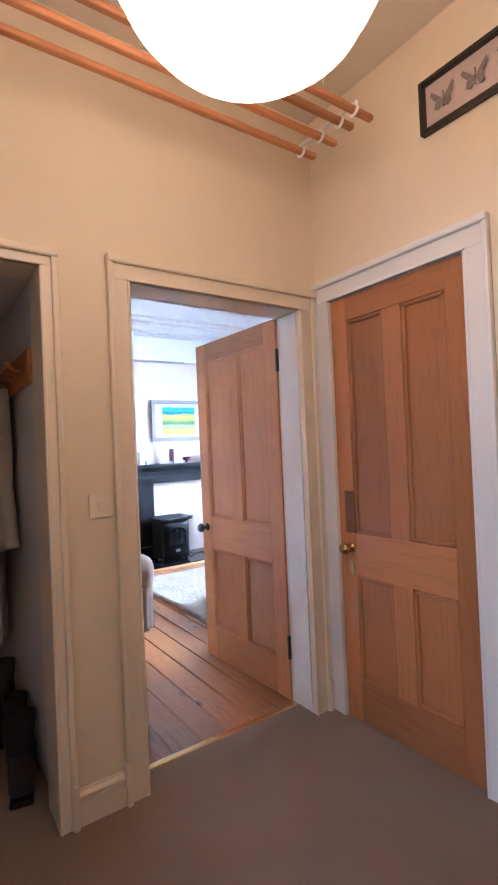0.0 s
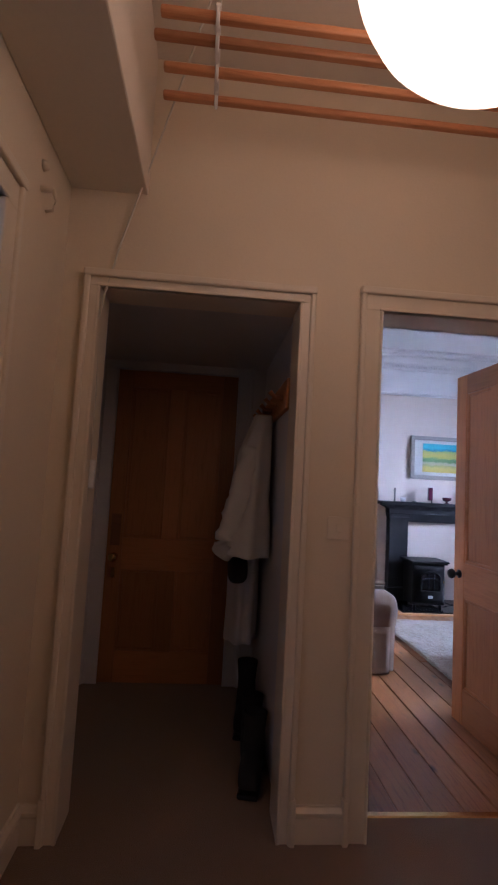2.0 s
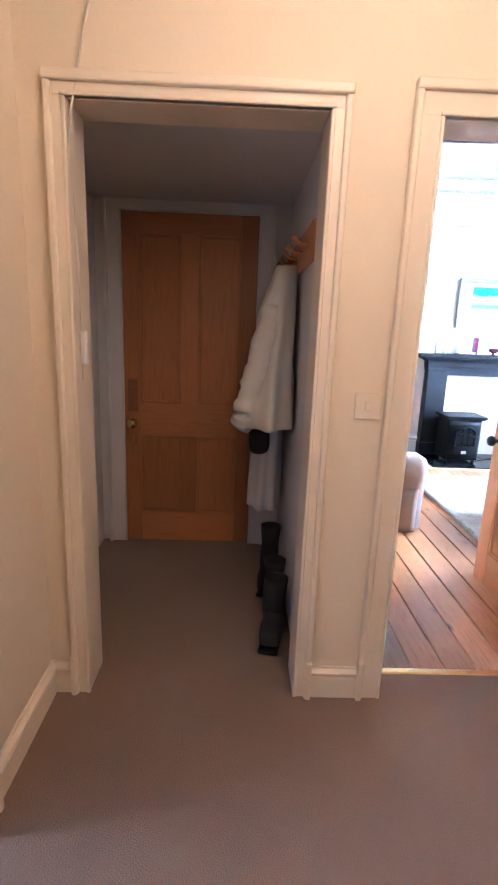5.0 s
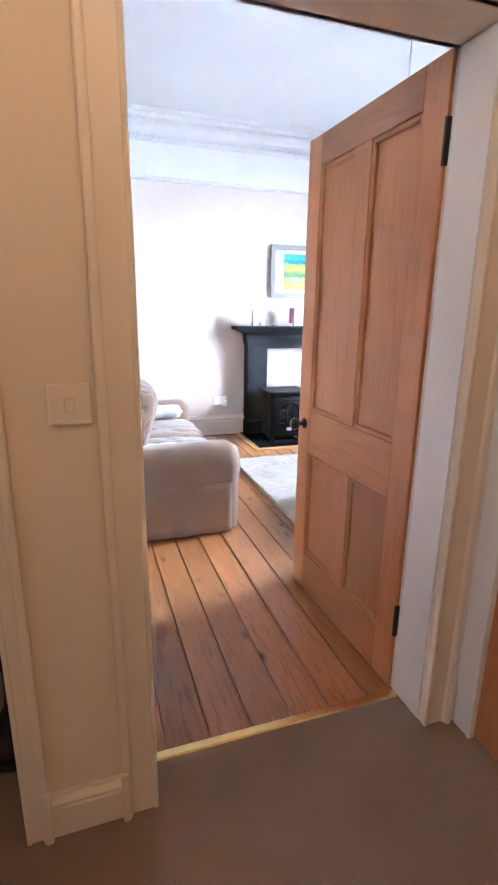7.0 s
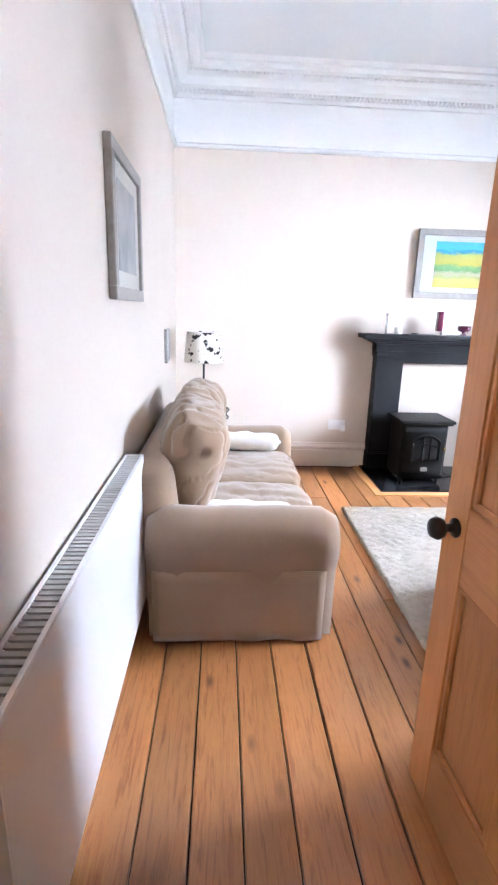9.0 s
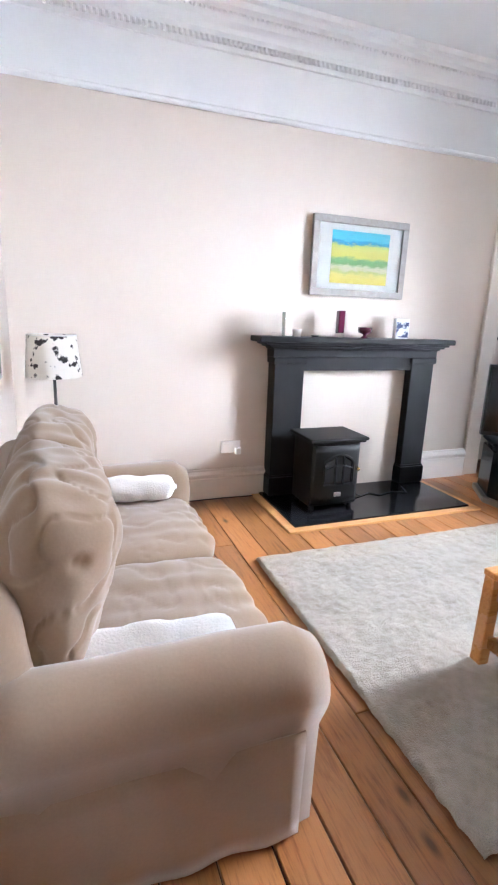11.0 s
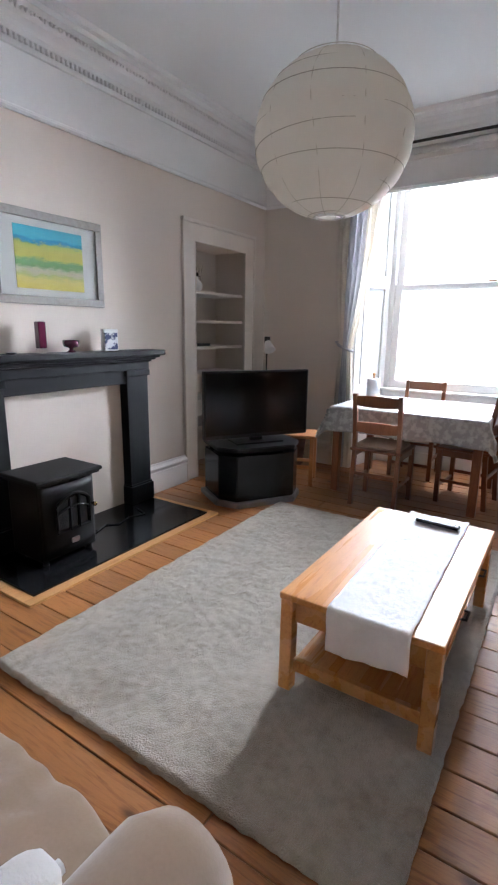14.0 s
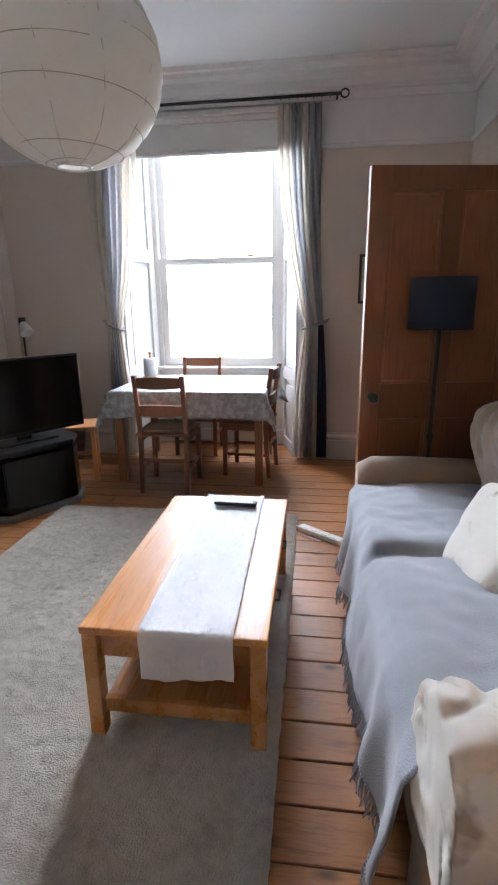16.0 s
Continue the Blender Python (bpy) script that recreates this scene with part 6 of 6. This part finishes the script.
def dining_chair():
    c = thing("dining_chair", "red-brown pine dining chair with two back slats", "chair", pose(3.88, 2.36, 0, 0, 0, 0), "chairs round the dining table")
    for y in (-1, 1):
        bm = bmesh.new()
        pts = [(-0.19, 0.0), (-0.17, 0.25), (-0.16, 0.44), (-0.175, 0.65), (-0.21, 0.87)]
        for (x0, z0), (x1, z1) in zip(pts, pts[1:]):
            for yy in (0,):
                b = bmesh.new()
                lo = [b.verts.new((x0 + dx, y * 0.17 + dy, z0)) for dx, dy in ((-0.017, -0.015), (0.017, -0.015), (0.017, 0.015), (-0.017, 0.015))]
                hi = [b.verts.new((x1 + dx, y * 0.17 + dy, z1)) for dx, dy in ((-0.017, -0.015), (0.017, -0.015), (0.017, 0.015), (-0.017, 0.015))]
                for i in range(4):
                    b.faces.new((lo[i], lo[(i + 1) % 4], hi[(i + 1) % 4], hi[i]))
                b.faces.new(lo[::-1]), b.faces.new(hi)
                merged(bm, b)
        part("back_post", bm, "chair", c)
        part("leg", box(0.15, 0.185, y * 0.18 - 0.0175, y * 0.18 + 0.0175, 0, 0.43, 0.004), "chair", c)
        part("stretcher", box(-0.17, 0.16, y * 0.175 - 0.008, y * 0.175 + 0.008, 0.17, 0.195, 0.003), "chair", c)
        part("seat_rail", box(-0.16, 0.16, y * 0.175 - 0.01, y * 0.175 + 0.01, 0.38, 0.43, 0.003), "chair", c)
    part("stretcher", box(0.16, 0.176, -0.17, 0.17, 0.12, 0.145, 0.003), "chair", c)
    part("stretcher", box(-0.185, -0.17, -0.16, 0.16, 0.24, 0.265, 0.003), "chair", c)
    for z, x in ((0.82, -0.20), (0.62, -0.172)):
        def slat(u, v, z=z, x=x):
            bow = 0.018 * (1 - (2 * u - 1) ** 2)
            return (x - bow, -0.158 + 0.316 * u, z + (v - 0.5) * (0.07 + 0.015 * (1 - (2 * u - 1) ** 2)))
        part("back_slat", sheet(slat, 14, 4, 0.014), "chair", c)
    part("seat", box(-0.19, 0.20, -0.20, 0.20, 0.43, 0.45, 0.008), "chair", c)
    cu = pillow(0.36, 0.36, 0.035, 0.4, 0.003, 2.0, 12)
    part("seat_pad", cu, "carpet", c, "thin brown seat pad", True, pose(0.0, 0, 0.45))
    return c


first = dining_chair()
copy_thing(first, pose(4.30, 1.80, 0, 0, 0, 84))
copy_thing(first, pose(4.82, 2.35, 0, 0, 0, 180))
st = thing("pine_stool", "small orange pine stool beside the television", "stool", pose(3.98, 3.14, 0, 0, 0, 20))
part("seat", box(-0.15, 0.15, -0.15, 0.15, 0.42, 0.45, 0.01), "rail", st)
for x in (-1, 1):
    for y in (-1, 1):
        part("leg", box(x * 0.12 - 0.018, x * 0.12 + 0.018, y * 0.12 - 0.018, y * 0.12 + 0.018, 0, 0.42, 0.004), "rail", st)
    part("stretcher", box(x * 0.12 - 0.009, x * 0.12 + 0.009, -0.11, 0.11, 0.15, 0.18, 0.003), "rail", st)

k = thing("kitchen_roll", "white kitchen roll on a wooden stand", "kitchen roll", pose(4.60, 2.72, 0.725))
part("base", lathe([(0, 0), (0.07, 0), (0.07, 0.012), (0, 0.016)]), "oak", k)
part("roll", lathe([(0.02, 0.014), (0.058, 0.014), (0.059, 0.10), (0.058, 0.175), (0.02, 0.175), (0.02, 0.014)]), "runner", k, "white paper roll", True)
part("post", lathe([(0.008, 0.01), (0.008, 0.205), (0.013, 0.21), (0.013, 0.22), (0, 0.23)], seg=14), "oak", k)
bk = thing("wicker_basket", "dark wicker basket on the floor by the wall", "basket", pose(4.40, 3.52, 0))
part("body", lathe([(0, 0), (0.17, 0), (0.2, 0.2), (0.21, 0.36), (0.195, 0.36), (0.18, 0.2), (0.16, 0.02), (0, 0.02)]), "wicker", bk, smooth=True)
for q in range(8):
    part("weave_band", tube([((0.175 + 0.0048 * q + 0.003) * math.cos(6.283185 * j / 36), (0.175 + 0.0048 * q + 0.003) * math.sin(6.283185 * j / 36), 0.03 + 0.045 * q + 0.004 * (-1) ** j) for j in range(36)], 0.007, 6, closed=True), "wicker", bk)


# ---------------------------------------------------------------- curtains
def curtain(name, top, tie, low, label, colours, seed):
    """A full-length striped curtain held back by a tie: the y ranges at rod, tie and hem."""
    c = thing(name, label, "curtain", pose(0, 0, 0), "living room curtains")
    zt, zk, zb = 2.765, 1.17, 0.03
    def fn(u, v):
        z = zt + (zb - zt) * v
        if z > zk:
            s = (zt - z) / (zt - zk)
            e = s ** 2.2
            a, b = (top[i] + (tie[i] - top[i]) * e for i in (0, 1))
            amp = 0.032 * (1 - 0.55 * e)
        else:
            s = (zk - z) / (zk - zb)
            e = 1 - (1 - s) ** 2.0
            a, b = (tie[i] + (low[i] - tie[i]) * e for i in (0, 1))
            amp = 0.016 + 0.026 * e
        y = a + (b - a) * u
        x = 4.575 + amp * math.sin(2 * math.pi * 7 * u + seed + 0.5 * math.sin(3 * z)) + 0.012 * noise.noise(Vector((u * 9, z * 2, seed)))
        return (x, y + 0.008 * math.sin(2 * math.pi * 7 * u + 1.5 + seed), z)
    n = len(colours)
    at = 0.0
    for wide, mat, lab, *under in colours:
        u0, u1 = at, at + wide
        at = u1
        if under:
            vs = (zt - zk) / (zt - zb)
            part("stripe_panel", sheet(lambda u, v, u0=u0, u1=u1: fn(u0 + (u1 - u0) * u, vs * v), max(8, int(90 * wide)), 45), mat, c, lab, True)
            part("stripe_panel", sheet(lambda u, v, u0=u0, u1=u1: fn(u0 + (u1 - u0) * u, vs + (1 - vs) * v), max(8, int(90 * wide)), 25), under[0], c, "navy lining turned out below the tie", True)
            continue
        part("stripe_panel", sheet(lambda u, v, u0=u0, u1=u1: fn(u0 + (u1 - u0) * u, v), max(8, int(90 * wide)), 70), mat, c, lab, True)
    ym, wd = (tie[0] + tie[1]) / 2, abs(tie[1] - tie[0]) / 2 + 0.02
    loop = [(4.575 + 0.05 * math.cos(6.283185 * j / 28), ym + wd * math.sin(6.283185 * j / 28), zk + 0.03 * math.sin(6.283185 * j / 28) * (1 if tie[0] > 2 else -1)) for j in range(28)]
    part("tie_back", tube(loop, 0.012, 8, closed=True), "curtain_grey", c, "rope tie-back", True)
    wall_y = ym + (0.12 if tie[0] > 2 else -0.12)
    part("tie_cord", tube([(4.56, (ym + wall_y) / 2, zk + 0.02), (4.62, wall_y, zk + 0.05), (4.675, wall_y, zk + 0.05)], 0.007, 6), "curtain_grey", c)


curtain("curtain", (1.60, 1.27), (1.37, 1.22), (1.46, 1.16), "striped cream, grey and navy curtain tied back beside the window",
        [(0.3, "curtain_cream", "cream stripe"), (0.2, "curtain_grey", "grey stripe"), (0.2, "curtain_cream", "cream stripe"), (0.3, "curtain_grey", "grey stripe", "curtain_navy")], 0.3)
curtain("curtain", (2.72, 3.16), (2.95, 3.06), (2.90, 3.12), "striped cream, grey and navy curtain gathered at the window's far side",
        [(0.32, "curtain_cream", "cream stripe"), (0.38, "curtain_grey", "grey stripe"), (0.3, "curtain_cream", "cream stripe")], 1.7)
rd = thing("curtain_rod", "black iron curtain rod with ring finials", "curtain rod", pose(4.575, 0, 2.81))
part("pole", rod((0, 1.14, 0), (0, 3.36, 0), 0.011), "iron", rd)
for y in (1.115, 3.385):
    part("finial", tube([(0, y + 0.028 * math.cos(6.283185 * j / 20), 0.028 * math.sin(6.283185 * j / 20)) for j in range(20)], 0.006, 8, closed=True), "iron", rd, "iron ring finial")
for y in (1.17, 3.2):
    part("bracket", tube([(0, y, 0), (0.06, y, -0.01), (0.1, y, 0.0)], 0.008, 8), "iron", rd)
for k in range(7):
    for a, b in ((1.22, 1.58), (2.74, 3.14)):
        y = a + (b - a) * k / 6
        part("ring", tube([(0.017 * math.cos(6.283185 * j / 14), y, 0.017 * math.sin(6.283185 * j / 14) - 0.004) for j in range(14)], 0.0025, 5, closed=True), "iron", rd)


# ---------------------------------------------------------------- side room
ch = thing("pine_chest", "dark pine chest of drawers in the side room", "chest of drawers", pose(-3.03, -0.05, 0))
part("carcass", box(-0.5, 0.5, -0.22, 0.20, 0.0, 0.72, 0.006), "chest", ch)
part("top", box(-0.52, 0.52, -0.24, 0.20, 0.72, 0.745, 0.006), "chest", ch)
for q in range(3):
    d = part("drawer", box(-0.46, 0.46, -0.235, -0.22, 0.06 + q * 0.22, 0.26 + q * 0.22, 0.004), "chest", ch)
    for x in (-0.25, 0.25):
        part("knob", lathe([(0, 0), (0.01, 0), (0.018, 0.02), (0, 0.026)], seg=12), "chest", d, smooth=True, at=pose(x, -0.235, 0.16 + q * 0.22, 90))
bb = thing("storage_box", "blue plastic storage box on the chest", "box", pose(-2.74, -0.06, 0.746))
part("tub", box(-0.2, 0.2, -0.13, 0.13, 0.0, 0.13, 0.012), "blue_box", bb)
part("lid", box(-0.21, 0.21, -0.14, 0.14, 0.13, 0.15, 0.006), "black_gloss", bb, "dark lid")
single("paper_stack", box(-2.86, -2.62, -0.14, 0.04, 0.897, 0.93, 0.004), "mount", "white stack of papers on the box", "paper")
tm = thing("dressing_mirror", "black framed mirror leaning behind the box", "mirror", pose(-2.85, 0.11, 0.85))
for u0, u1, v0, v1 in ((-0.3, 0.3, 0.47, 0.50), (-0.3, 0.3, 0, 0.03), (-0.3, -0.27, 0.03, 0.47), (0.27, 0.3, 0.03, 0.47)):
    part("frame_bar", box(u0, u1, -0.03, 0.0, v0, v1, 0.004), "black_frame", tm)
part("mirror_glass", box(-0.272, 0.272, -0.012, -0.004, 0.028, 0.472), "blue_print", tm, "pale reflecting glass")
wl = thing("wall_light", "square white shade on the side room wall", "wall lamp", pose(-2.42, 0.155, 1.12))
part("shade", box(-0.10, 0.10, -0.09, -0.06, -0.11, 0.11, 0.01), "white", wl, "white square shade")
part("arm", rod((0.09, -0.06, 0.06), (0.09, 0.0, 0.06), 0.008), "steel", wl)
part("backplate", box(0.06, 0.12, -0.012, 0.004, 0.02, 0.14, 0.003), "steel", wl)
picture("picture", pose(-1.92, 0.159, 1.50), 0.115, 0.095, 0.018, 0.022, "black_frame", 0.05, "blue_print", "small black framed picture in the side room", "pale print")

# ---------------------------------------------------------------- floorboards
def board_mesh(w, l, h=0.02):
    b = box(-w / 2, w / 2, 0, l, -h, 0, 0.0025, rounds=1)
    return finish(b, "floorboard", "boards")


rb = random.Random(11)
at = -0.269
cache = {}
while at < 5.2:
    w = rb.choice((0.136, 0.138, 0.140, 0.142))
    cuts = [0.142] + ([rb.uniform(1.2, 3.4)] if rb.random() < 0.45 else []) + [4.33]
    for a, b in zip(cuts, cuts[1:]):
        key = (w, round(b - a - 0.003, 2))
        if key not in cache:
            cache[key] = board_mesh(*key)
        o = new("floorboard", cache[key])
        o.parent = floor_living
        o.matrix_local = pose(at + w / 2, a, rb.uniform(-0.0012, 0.0008), 0, rb.uniform(-0.25, 0.25), 0)
    at += w + rb.choice((0.004, 0.005, 0.007, 0.008))
at = -2.94
gb = finish(box(-3.1, 0, -0.0615, 0.0615, -0.02, 0, 0.0025, rounds=1), "side_floorboard", "grey_boards")
while at < 0.1:
    o = new("floorboard", gb)
    o.parent = floor_side
    o.matrix_local = pose(-1.392 if at < -1.4 or at > -0.6 else -1.39, at + 0.065, rb.uniform(-0.001, 0.001))
    at += 0.13
